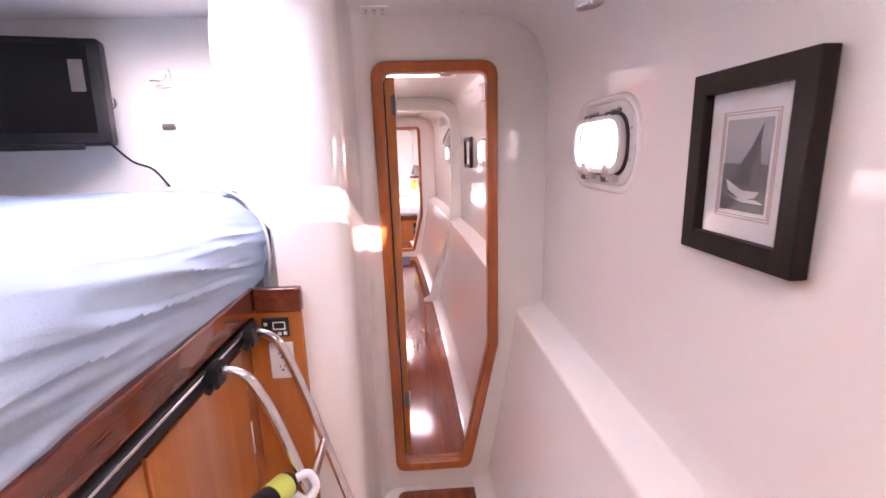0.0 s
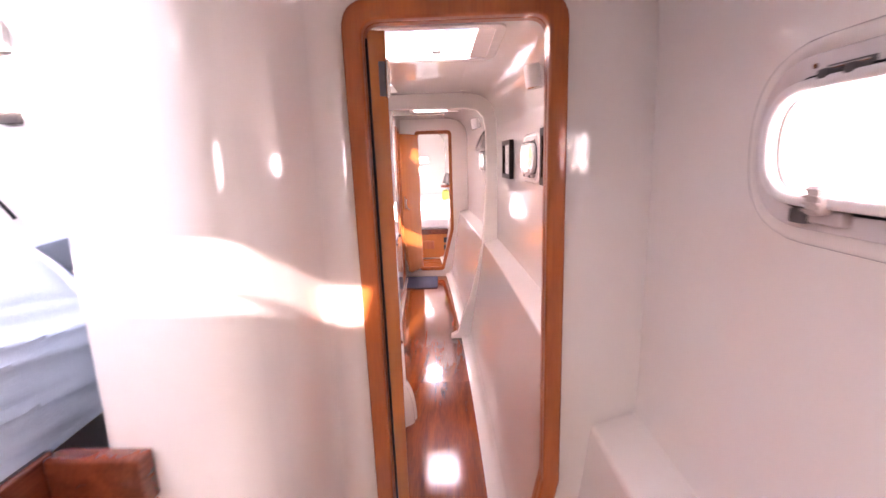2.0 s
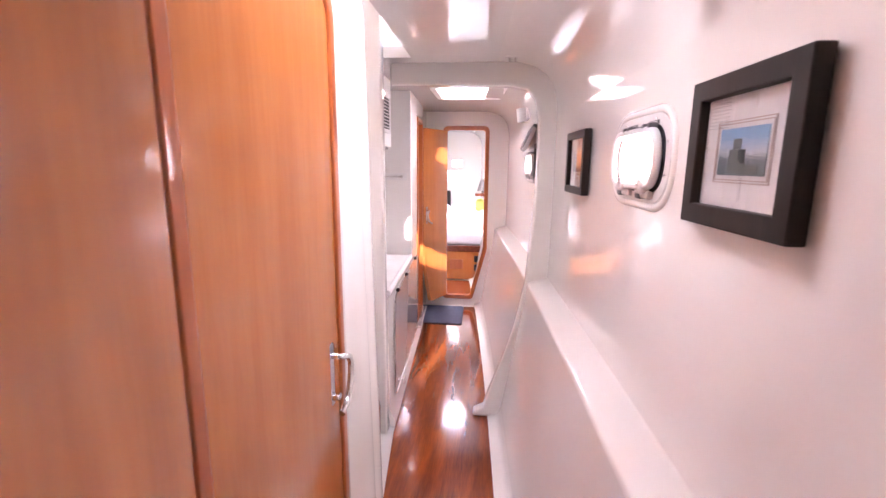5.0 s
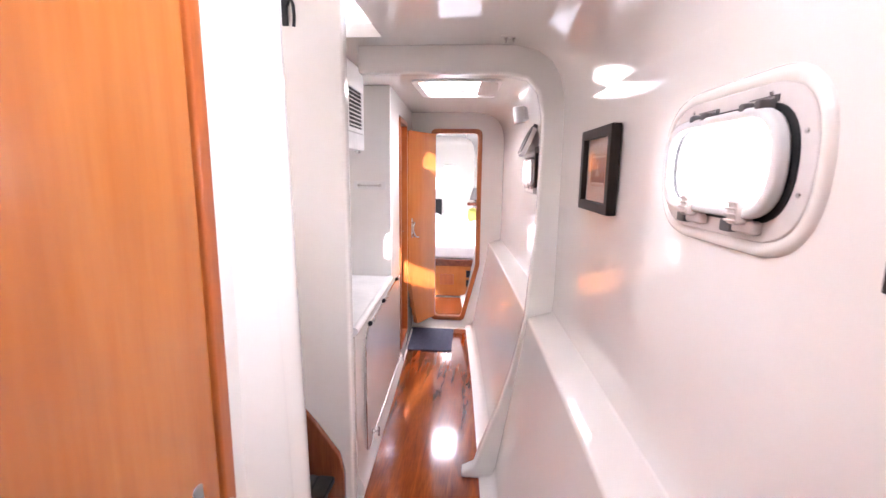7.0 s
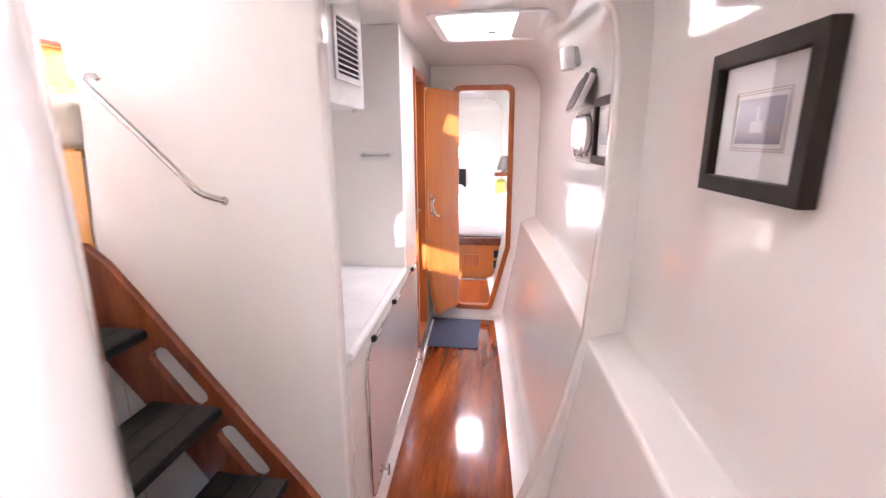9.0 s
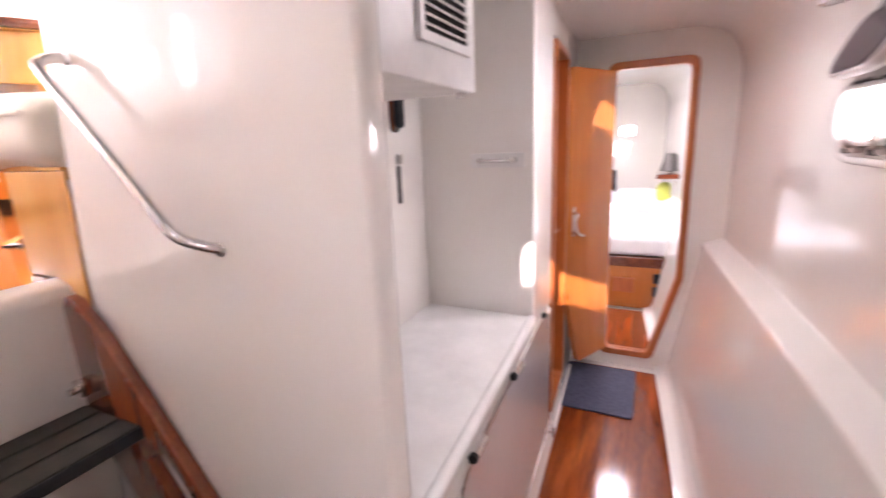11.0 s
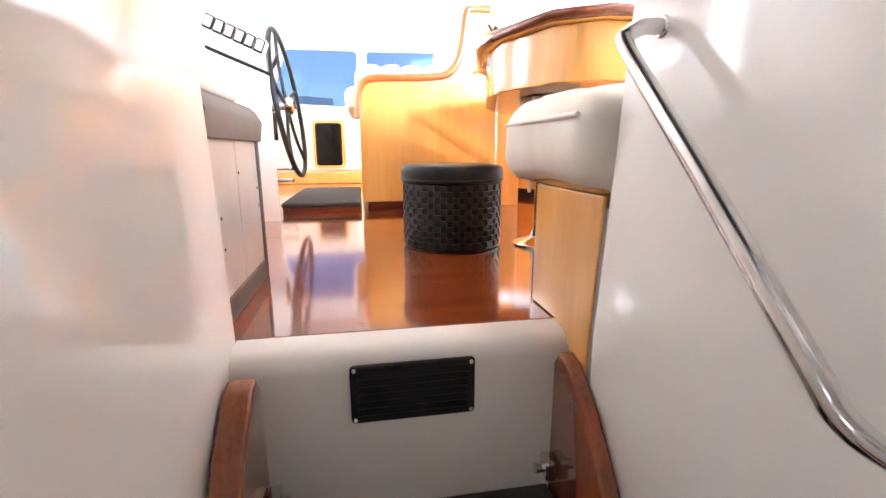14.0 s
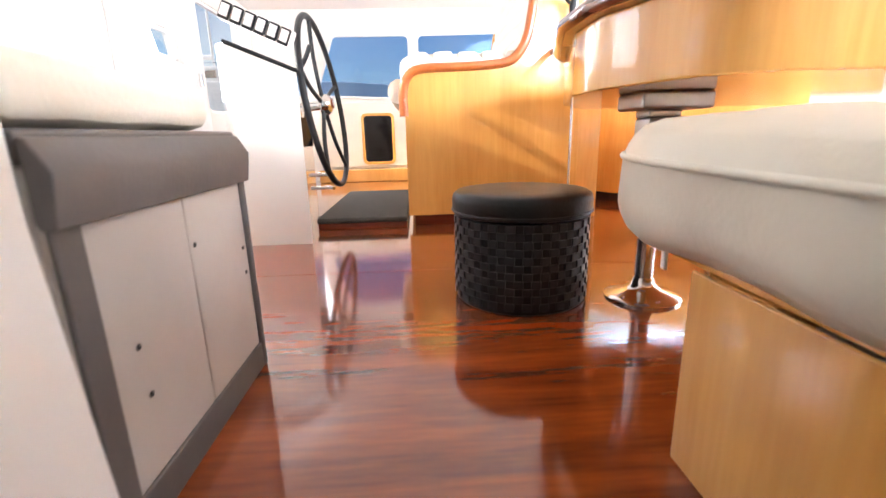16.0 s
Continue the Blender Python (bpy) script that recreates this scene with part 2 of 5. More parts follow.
def ring(outer, inner, depth, axis, at, bevel=0.0, bm=None):
    """A closed frame between two outlines with as many points each."""
    own = bmesh.new()
    n = len(outer)
    rows = []
    for loop, d in ((outer, 0), (outer, 1), (inner, 1), (inner, 0)):
        row = []
        for a, b in loop:
            e = at + d * depth
            row.append(own.verts.new({"Y": (a, e, b), "X": (e, a, b), "Z": (a, b, e)}[axis]))
        rows.append(row)
    for k in range(4):
        r0, r1 = rows[k], rows[(k + 1) % 4]
        for i in range(n):
            own.faces.new((r0[i - 1], r0[i], r1[i], r1[i - 1]))
    bmesh.ops.recalc_face_normals(own, faces=own.faces)
    if bevel:
        rim = [e for e in own.edges if e.calc_face_angle(0) > 1.2]
        bmesh.ops.bevel(own, geom=rim, offset=bevel, segments=2, affect="EDGES", profile=0.5)
    return join(bm, own)


def tube(points, radius, seg=10, smooth=4, bm=None, closed=False, caps=True):
    """A round bar along a line of points; smooth: steps between the points along a spline."""
    P = [Vector(p) for p in points]
    if smooth > 1:
        Q, n = [], len(P)
        for i in range(n if closed else n - 1):
            p0 = P[i - 1] if (closed or i) else P[0]
            p1, p2 = P[i], P[(i + 1) % n]
            p3 = P[(i + 2) % n] if (closed or i + 2 < n) else P[-1]
            for k in range(smooth):
                s = k / smooth
                Q.append(0.5 * (2 * p1 + (p2 - p0) * s + (2 * p0 - 5 * p1 + 4 * p2 - p3) * s ** 2 + (3 * p1 - p0 - 3 * p2 + p3) * s ** 3))
        if not closed:
            Q.append(P[-1])
        P = Q
    own = bmesh.new()
    rows, n = [], len(P)
    up = None
    for i in range(n):
        d = (P[(i + 1) % n] - P[i - 1]) if closed else (P[min(i + 1, n - 1)] - P[max(i - 1, 0)])
        d.normalize()
        if up is None:
            up = d.orthogonal().normalized()
        up = (up - d * up.dot(d)).normalized()
        w = d.cross(up)
        r = radius[min(i * len(radius) // n, len(radius) - 1)] if isinstance(radius, (list, tuple)) else radius
        rows.append([own.verts.new(P[i] + r * (up * math.cos(2 * math.pi * k / seg) + w * math.sin(2 * math.pi * k / seg))) for k in range(seg)])
    for i in range(n if closed else n - 1):
        a, b = rows[i], rows[(i + 1) % n]
        for k in range(seg):
            own.faces.new((a[k - 1], a[k], b[k], b[k - 1]))
    if caps and not closed:
        own.faces.new(rows[0])
        own.faces.new(rows[-1])
    return join(bm, own)


def lathe(profile, centre, seg=32, bm=None):
    """A turned shape about the z axis through centre; profile: (radius, z)."""
    own = bmesh.new()
    rows = []
    for r, z in profile:
        rows.append([own.verts.new((centre[0] + r * math.cos(2 * math.pi * k / seg), centre[1] + r * math.sin(2 * math.pi * k / seg), centre[2] + z)) for k in range(seg)])
    for a, b in zip(rows, rows[1:]):
        for k in range(seg):
            own.faces.new((a[k - 1], a[k], b[k], b[k - 1]))
    own.faces.new(rows[0])
    own.faces.new(rows[-1])
    return join(bm, own)


def sheet(rows, thick=None, bm=None):
    """A surface through rows of points; thick: vector by which it is thickened."""
    own = bmesh.new()
    V = [[own.verts.new(p) for p in row] for row in rows]
    for a, b in zip(V, V[1:]):
        for i in range(len(a) - 1):
            own.faces.new((a[i], a[i + 1], b[i + 1], b[i]))
    if thick:
        ext = bmesh.ops.extrude_face_region(own, geom=own.faces[:])
        for v in ext["geom"]:
            if isinstance(v, bmesh.types.BMVert):
                v.co += Vector(thick)
    return join(bm, own)


def cushion(x0, x1, y0, y1, z0, z1, r, seed=0, puff=0.0, seg=14, wrinkle=0.004):
    """A stuffed box: rounded edges, swollen faces and soft creases."""
    own = bmesh.new()
    bmesh.ops.create_cube(own, size=2)
    bmesh.ops.subdivide_edges(own, edges=own.edges[:], cuts=seg, use_grid_fill=True)
    h = Vector(((x1 - x0) / 2, (y1 - y0) / 2, (z1 - z0) / 2))
    c = Vector(((x0 + x1) / 2, (y0 + y1) / 2, (z0 + z1) / 2))
    for v in own.verts:
        q = Vector([math.copysign(abs(t) ** 0.85, t) for t in v.co])
        p = Vector([q[i] * h[i] for i in range(3)])
        core = Vector([max(-h[i] + r, min(h[i] - r, p[i])) for i in range(3)])
        d = p - core
        if d.length > r:
            p = core + d.normalized() * r
        u = v.co
        p.z += puff * (1 - u.x ** 2) * (1 - u.y ** 2) * (1 if u.z > 0 else -0.3)
        w = noise.noise(p * 9 + Vector((seed, 0, 0))) * wrinkle + noise.noise(Vector((p.x * 30, p.y * 30, p.z * 12 + seed))) * wrinkle * 0.4
        v.co = c + p + (d.normalized() if d.length > 1e-5 else Vector((0, 0, 0))) * w
    return own


def empty_at(x, y, z):
    return Matrix.Translation((x, y, z))


# ---- the hull: its side, sole, ceiling and bulkheads ----
SOLE_SALOON, CEIL = 1.144, 1.92


def hull_x(y):
    """The hull's inner side above the ledge."""
    return 1.385 - 0.0085 * max(0.0, y - 2.0) ** 2


def structure(ob, label="", category=""):
    return tagged(ob, label, category, kind="structure")


# hull side: a strip lofted along the hull with the portlight openings cut through it
PROFILE = [(-0.30, 1.92), (-0.2, 1.916), (-0.115, 1.895), (-0.055, 1.855), (-0.02, 1.80), (-0.004, 1.73), (0, 1.66)]
LOWER = [(0, 1.22), (-0.002, 0.9), (-0.006, 0.838), (-0.012, 0.830), (-0.100, 0.803), (-0.107, 0.797), (-0.1105, 0.786), (-0.125, 0.66), (-0.225, 0.07), (-0.24, 0.035), (-0.26, 0.02), (-0.30, 0.014)]
ys = [-0.6 + 0.1 * i for i in range(108)]
bm = sheet([[(hull_x(y) + dx, y, z) for dx, z in PROFILE] for y in ys], (0.05, 0, 0.02))
bm = sheet([[(hull_x(y) + dx, y, z) for dx, z in LOWER] for y in ys], (0.05, 0, -0.02), bm)
structure(part("wall_hull", bm, GEL), "glossy white gelcoat hull side with a moulded ledge", "wall")

PORTS = [(2.345, 1.45), (4.16, 1.437), (6.05, 1.425)]
lo, hi = 1.22, 1.66
spans, last = [], -0.6
for py, pz in PORTS:
    spans += [(last, py - 0.32, None), (py - 0.32, py + 0.32, (py, pz))]
    last = py + 0.32
spans.append((last, 10.1, None))
for k, (a, b, port) in enumerate(spans):
    if port is None:
        n = max(2, int((b - a) / 0.1))
        yy = [a + (b - a) * i / n for i in range(n + 1)]
        bm = sheet([[(hull_x(y), y, hi), (hull_x(y), y, lo)] for y in yy], (0.05, 0, 0))
    else:
        bm = plate([(a, lo), (b, lo), (b, hi), (a, hi)], [oval(port[0], port[1], 0.335, 0.155, 0.077)], 0.02, "X", 0)
        for v in bm.verts:
            v.co.x += hull_x(v.co.y)
    structure(part("wall_hull_%d" % (k + 1), bm, GEL), "glossy white gelcoat hull side at portlight height", "wall")


def porthole(py, pz, name, opened=False):
    """An oval portlight: raised moulding, rim, gasket, pane, two hinges and two latches."""
    x = hull_x(py)
    w = thing(name, "oval portlight with a grey-white rim, set in the hull side", "window", kind="structure")
    turn = Matrix.Translation((x, py, pz)) @ Matrix.Rotation(math.atan(0.017 * max(0.0, py - 2.0)), 4, "Z") @ Matrix.Translation((-x, -py, -pz))

    def add(n, b, m, lab="", parent=w):
        return part(n, moved(b, turn), m, parent, lab)
    hump = [(x + 0.004, a, b) for a, b in oval(py, pz, 0.394, 0.222, 0.103)]
    add("moulding", tube(hump, 0.0125, 10, 1, closed=True), GEL)
    rim = add("rim", ring(oval(py, pz, 0.378, 0.206, 0.096), oval(py, pz, 0.316, 0.15, 0.074), 0.008, "X", x - 0.007, 0.003), PORT)
    # black and widened to carry the shade under the proud sash too
    add("gasket", ring(oval(py, pz, 0.328, 0.157, 0.0775), oval(py, pz, 0.282, 0.122, 0.06), 0.006, "X", x - 0.0092), BLACK, "black gasket ring that also stands for the shaded gap under the sash", rim)
    pane = add("pane", plate(oval(py, pz, 0.29, 0.128, 0.063), [], 0.006, "X", x - 0.0255), GLASS)
    pane.visible_shadow = False
    add("sash", ring(oval(py, pz, 0.310, 0.146, 0.072), oval(py, pz, 0.280, 0.119, 0.058), 0.019, "X", x - 0.028, 0.005), PLASTIC)
    for d in (-0.085, 0.05):
        # slot's shade put in as a dark strip on the rim
        h = add("hinge", box(x - 0.0085, x - 0.0065, py + d - 0.03, py + d + 0.03, pz + 0.077, pz + 0.086, 0.0006), RUBBER, "dark grey strip standing for the shaded hinge slot")
        add("pin", tube([(x - 0.009, py + d - 0.026, pz + 0.0815), (x - 0.009, py + d + 0.028, pz + 0.0815)], 0.003, 8, 1), CHROME, "", h)
        for e in (-0.02, 0.014):
            add("knuckle", box(x - 0.028, x - 0.006, py + d + e - 0.007, py + d + e + 0.007, pz + 0.068, pz + 0.08, 0.003), RUBBER, "", h)
    for d in (-0.09, 0.045):
        la = add("latch", box(x - 0.02, x - 0.004, py + d - 0.024, py + d + 0.024, pz - 0.092, pz - 0.074, 0.004), LATCH, "pinkish grey latch")
        add("lever", box(x - 0.036, x - 0.01, py + d - 0.011, py + d + 0.011, pz - 0.08, pz - 0.046, 0.004), LATCH, "", la)
        for k in range(4):
            add("rib", box(x - 0.0385, x - 0.0345, py + d - 0.011, py + d + 0.011, pz - 0.076 + 0.008 * k, pz - 0.073 + 0.008 * k, 0.001), LATCH, "", la)
        add("keeper", box(x - 0.022, x - 0.004, py + d + 0.026, py + d + 0.05, pz - 0.094, pz - 0.076, 0.003), RUBBER, "dark grey keeper block")
    for k in range(8):
        a = math.pi / 8 + k * math.pi / 4
        sy = py + math.copysign(min(0.116, 0.2 * abs(math.cos(a))), math.cos(a)) + 0.058 * math.cos(a)
        sz = pz + 0.0885 * math.sin(a) / max(0.924, abs(math.sin(a)))
        add("screw", moved(lathe([(0.0035, 0), (0.003, 0.0015)], (0, 0, 0), 8), Matrix.Translation((x - 0.007, sy, sz)) @ Matrix.Rotation(radians(-90), 4, "Y")), CHROME, "", rim)
    return w


for i, (py, pz) in enumerate(PORTS):
    porthole(py, pz, "window_%d" % (i + 1))
    structure(part("backdrop", box(hull_x(py) + 0.12, hull_x(py) + 0.125, py - 0.6, py + 0.6, pz - 0.45, pz + 0.45), OUTSIDE), "bright overexposed daylight outside the portlight", "backdrop")

# sole
def sole_right(y):
    return hull_x(y) - 0.297


def sole_left(y):
    return 0.63 if y < 4.2 else (0.6 - 0.12 * min(1, (y - 4.2) / 1.0) if y < 5.2 else 0.485 - 0.053 * (y - 5.2))


structure(part("floor", box(-0.2, 1.5, -0.6, 10.2, -0.06, -0.012), GEL), "white moulded hull floor pan", "floor")
# ceiling with its hatch openings
# the one over the bunk is unseen, added to brighten its end wall
HATCHES = {"hatch_a": (0.89, 3.90, 0.48, 0.52), "hatch_b": (0.82, 6.27, 0.46, 0.5), "hatch_cabin": (0.825, 0.97, 0.37, 0.34), "hatch_bunk_added": (0.22, 2.16, 0.46, 0.46), "hatch_bow": (0.45, 8.5, 0.5, 0.5)}
bm = plate([(-1.3, -0.6), (1.5, -0.6), (1.5, 10.2), (-0.9, 10.2), (-0.9, 7.4), (-0.1, 7.4), (-0.1, 5.2), (0.58, 5.2), (0.58, 4.2), (-0.3, 4.2), (-0.3, 2.92), (-1.3, 2.92)], [oval(cx, cy, w, h, 0.05, 5) for cx, cy, w, h in HATCHES.values()], 0.05, "Z", CEIL)
structure(part("ceiling_hull", bm, GEL_CEIL, smooth=False), "glossy white gelcoat deckhead with skylight hatches", "ceiling")

# fore-and-aft walls
def wall(name, bm, label, mat=GEL):
    return structure(part(name, bm, mat), label, "wall")


D1 = [(0.745, 0.085), (1.068, 0.085), (1.191, 0.66), (1.191, 1.765), (0.73, 1.765)]
D2 = [(0.515, 0.066), (0.821, 0.066), (0.956, 0.59), (0.954, 1.786), (0.505, 1.786)]
D1R, D2R = [0.05, 0.05, 0.04, 0.06, 0.06], [0.05, 0.05, 0.04, 0.06, 0.06]
Y1, Y2 = 2.868, 7.402
wall("wall_bulkhead_1", plate([(0.60, -0.02), (1.40, -0.02), (1.40, CEIL), (0.60, CEIL)], [rounded(shrink(D1, 0.012), D1R)], 0.028, "Y", Y1), "white gelcoat bulkhead with a doorway")
wall("wall_bulkhead_2", plate([(-0.2, -0.02), (1.2, -0.02), (1.2, CEIL), (-0.2, CEIL)], [rounded(shrink(D2, 0.012), D2R)], 0.028, "Y", Y2), "white gelcoat bulkhead with a doorway")


def door_frame(name, outline, radii, y, wdt=0.04):
    f = thing(name, "cherry wood door frame with rounded corners and a slanted foot", "door frame", kind="structure")
    o, i = rounded(outline, radii, 8), rounded(shrink(outline, wdt), [r * 0.6 for r in radii], 8)
    part("casing", ring(o, i, 0.03, "Y", y - 0.022, 0.006), FRAME_WOOD, f)
    o2 = rounded(shrink(outline, 0.012), radii, 8)
    part("jamb", ring(o2, i, 0.021, "Y", y + 0.0085), FRAME_WOOD, f)
    return f


frame_one = door_frame("door_1", D1, D1R, Y1)
# black strip painted in for the shade between frame and open leaf
part("door_gap_shade", plate([(0.784, 0.14), (0.790, 0.14), (0.776, 1.70), (0.770, 1.70)], [], 0.004, "Y", 2.889), BLACK, frame_one, "black strip standing for the shaded gap beside the door")
door_frame("door_2", D2, D2R, Y2)


# bunk cabin, its left part and pillar
PILLAR = [(0.462, 2.58), (0.462, 2.44), (0.467, 2.422), (0.485, 2.415), (0.55, 2.413), (0.61, 2.415), (0.642, 2.42), (0.662, 2.437), (0.672, 2.468), (0.675, 2.52), (0.677, 2.66), (0.679, 2.77), (0.685, 2.81), (0.70, 2.843), (0.722, 2.862), (0.748, 2.8665)]
wall("wall_pillar", sheet([[(x, y, z) for z in (-0.02, 0.5, 1.0, 1.5, CEIL)] for x, y in PILLAR], (-0.004, 0.02, 0)), "white gelcoat pillar curving from the bunk to the doorway")
curve = [(0.375, 1.0), (0.382, 1.34), (0.386, 1.44), (0.385, 1.5), (0.37, 1.56), (0.34, 1.61), (0.312, 1.66), (0.302, 1.72), (0.303, 1.78), (0.309, 1.84), (0.317, CEIL)]
wall("wall_bunk_return", plate([(0.50, CEIL), (0.50, 1.0)] + curve, [], 0.05, "Y", 2.55, 0.01), "white gelcoat return with a curved edge beside the bunk")
wall("wall_bunk_end", box(-1.3, 0.42, 2.87, 2.91, 0.0, CEIL), "white gelcoat wall at the end of the bunk")
wall("wall_bunk_side", box(-1.34, -1.3, -0.6, 2.91, 0.0, CEIL), "white wall along the bunk")
wall("wall_aft", box(-1.34, 1.5, -0.66, -0.6, -0.02, CEIL), "white wall closing the cabin")

# left wall of the passage, and the wall curving round to the stairs
HEAD = [(3.44, 0.07), (4.02, 0.07), (4.02, 1.80), (3.44, 1.80)]
wall("wall_passage", plate([(Y1 + 0.046, -0.02), (4.12, -0.02), (4.12, CEIL), (Y1 + 0.046, CEIL)], [rounded(HEAD, 0.07)], 0.04, "X", 0.56), "white gelcoat passage wall with a doorway")
wall("wall_head", box(-0.1, -0.06, Y1 + 0.05, 4.4, 0.0, CEIL), "white wall of the side compartment")
path = [(0.60, 4.10), (0.622, 4.16), (0.625, 4.21), (0.60, 4.26), (0.5, 4.36), (0.36, 4.45), (0.2, 4.52), (0.0, 4.555), (-0.2, 4.565), (-0.397, 4.567)]
smooth_path = []
for a, b, c, d in zip([path[0]] + path, path, path[1:], path[2:] + [path[-1]]):
    for k in range(6):
        s = k / 6
        smooth_path.append(tuple(0.5 * (2 * b[i] + (c[i] - a[i]) * s + (2 * a[i] - 5 * b[i] + 4 * c[i] - d[i]) * s ** 2 + (3 * b[i] - a[i] - 3 * c[i] + d[i]) * s ** 3) for i in (0, 1)))
smooth_path.append(path[-1])


def flare(x, y, z):
    """The moulded foot swelling out at the wall's corner."""
    k = math.exp(-((y - 4.19) / 0.06) ** 2) * (1 if x > 0.5 else 0)
    lean = math.exp(-((y - 4.20) / 0.10) ** 2) * 0.02 * max(0.0, 1.9 - z)
    return x + lean + 0.05 * k * math.sqrt(max(0.0, 1 - (max(z, 0) / 0.22) ** 2))


wall("wall_stair_side", sheet([[(max(flare(x, y, z), -0.397 + 0.085 * max(0.0, z - 1.16) + 0.0004 * x), y, z) for z in (-0.02, 0.05, 0.1, 0.14, 0.175, 0.2, 0.215, 0.22, 0.3, 0.5, 1.0, 1.16, 1.3, 1.5, 1.9, 2.6)] for x, y in smooth_path], (-0.01, -0.04, 0)), "white gelcoat wall curving into the stairwell")
wall("wall_stair_panel_lower", box(-0.404, -0.2855, 5.1135, 5.25, -0.02, 1.36), "white gelcoat wall under the settee end")
wall("wall_stair_panel", plate([(-0.285, -0.02), (0.455, -0.02), (0.455, 2.6), (-0.165, 2.6), (-0.285, 1.16)], [], 0.06, "Y", 5.11, 0.012), "broad white gelcoat panel beside the stairs")

# mid-hull arch
RIGHT = [(0.905, 0.0), (0.91, 0.03), (0.965, 0.06), (0.985, 0.13), (1.067, 0.364), (1.12, 0.55), (1.172, 0.8), (1.2, 1.2), (1.206, 1.435), (1.203, 1.65), (1.185, 1.74), (1.14, 1.79), (1.06, 1.806)]
bm = plate([(1.34, 0.0), (1.34, CEIL + 0.01), (0.45, CEIL + 0.01), (0.45, 1.815), (0.7, 1.815)] + RIGHT[::-1], [], 0.07, "Y", 5.32, 0.014)
wall("wall_arch", bm, "white moulded arch across the passage")

# left side of the far passage: nook, cabinet, lockers
wall("wall_nook_back", box(-0.06, -0.02, 5.172, 7.4, -0.02, CEIL), "white wall at the back of the nook")
wall("wall_nook_end", box(-0.02, 0.41, 6.15, 6.19, 0.74, CEIL, 0.006), "white partition closing the nook")
LSLOPE = -0.053


def lx(y):
    return 0.478 + LSLOPE * (y - 5.2)


bm = sheet([[(lx(y) - 0.02, y, z) for z in (-0.02, 0.5, 1.0, CEIL)] for y in (6.19, 6.4, 6.55)], (-0.03, 0, 0))
sheet([[(lx(y) - 0.02, y, z) for z in (1.80, CEIL)] for y in (6.55, 6.98)], (-0.03, 0, 0), bm)
sheet([[(lx(y) - 0.02, y, z) for z in (-0.02, 1.0, CEIL)] for y in (6.98, 7.4)], (-0.03, 0, 0), bm)
wall("wall_far_passage", bm, "white gelcoat wall of the far passage")

# bow cabin beyond the second door
wall("wall_bow", box(-0.8, 1.5, 10.1, 10.14, -0.02, CEIL), "white wall of the end cabin")
wall("wall_bow_side", box(-0.84, -0.8, 7.45, 10.14, -0.02, CEIL), "white wall of the end cabin")

# saloon shell
structure(part("floor_saloon_base", box(-4.9, -0.405, 3.2, 8.4, SOLE_SALOON - 0.08, SOLE_SALOON - 0.012), GEL), "white base under the saloon sole", "floor")
structure(part("ceiling_saloon", box(-4.4, 0.6, 3.3, 8.4, 2.56, 2.62), GEL_CEIL), "white saloon deckhead", "ceiling")
SIDE_WINDOWS = [[(3.95, 1.86), (4.79, 1.82), (4.79, 2.36), (4.13, 2.36)], [(4.84, 1.82), (5.62, 1.82), (5.62, 2.37), (4.84, 2.36)], [(5.70, 1.82), (6.5, 1.82), (6.5, 2.38), (5.70, 2.38)], [(6.6, 1.55), (7.9, 1.55), (7.9, 2.36), (6.6, 2.36)]]
AFT_WINDOWS = [[(-2.95, 1.97), (-2.42, 1.97), (-2.42, 2.13), (-2.90, 2.13)], [(-4.05, 1.7), (-3.25, 1.7), (-3.25, 2.4), (-4.05, 2.4)], [(-2.2, 1.85), (-1.5, 1.85), (-1.5, 2.4), (-2.2, 2.4)]]
FORE_WINDOWS = [[(-4.0, 1.75), (-2.4, 1.75), (-2.4, 2.4), (-4.0, 2.4)], [(-2.25, 1.75), (-0.7, 1.75), (-0.7, 2.4), (-2.25, 2.4)]]
wall("wall_saloon_side", plate([(3.3, SOLE_SALOON), (8.4, SOLE_SALOON), (8.4, 2.56), (3.3, 2.56)], [rounded(w, 0.05) for w in SIDE_WINDOWS], -0.06, "X", -4.22), "cream saloon side wall with windows")
wall("wall_saloon_aft", plate([(-4.22, SOLE_SALOON), (-1.3, SOLE_SALOON), (-1.3, 2.56), (-4.22, 2.56)], [rounded(w, 0.04) for w in AFT_WINDOWS], -0.06, "Y", 3.46), "white saloon end wall with a door and windows")
wall("wall_saloon_fore", plate([(-4.22, SOLE_SALOON), (0.0, SOLE_SALOON), (0.0, 2.56), (-4.22, 2.56)], [rounded(w, 0.05) for w in FORE_WINDOWS], 0.06, "Y", 8.3), "white saloon wall with windows")
wall("wall_bench_back", box(-1.38, -0.412, 3.9, 3.95, 1.0, 2.6, 0.01), "white wall behind the bench")
wall("wall_bench_return", box(-1.38, -1.33, 3.4, 3.9, 1.0, 2.6), "white return wall behind the bench")
wall("wall_saloon_hull", box(-0.414, -0.398, 3.9, 4.53, 0.9, 2.6), "white wall between the saloon and the hull")
# unseen opening, added only to let the fill lamp through
ADDED_HULL_WINDOW = [(5.6, 2.0), (7.6, 2.0), (7.6, 2.42), (5.6, 2.42)]
wall("wall_saloon_hull_far", plate([(5.25, 0.9), (8.4, 0.9), (8.4, 2.6), (5.25, 2.6)], [rounded(ADDED_HULL_WINDOW, 0.05)], 0.03, "X", -0.29), "white wall between the saloon and the hull")
wall("wall_stair_top", box(-0.405, 0.6, 4.1, 5.25, 2.56, 2.6), "white deckhead over the stairwell")
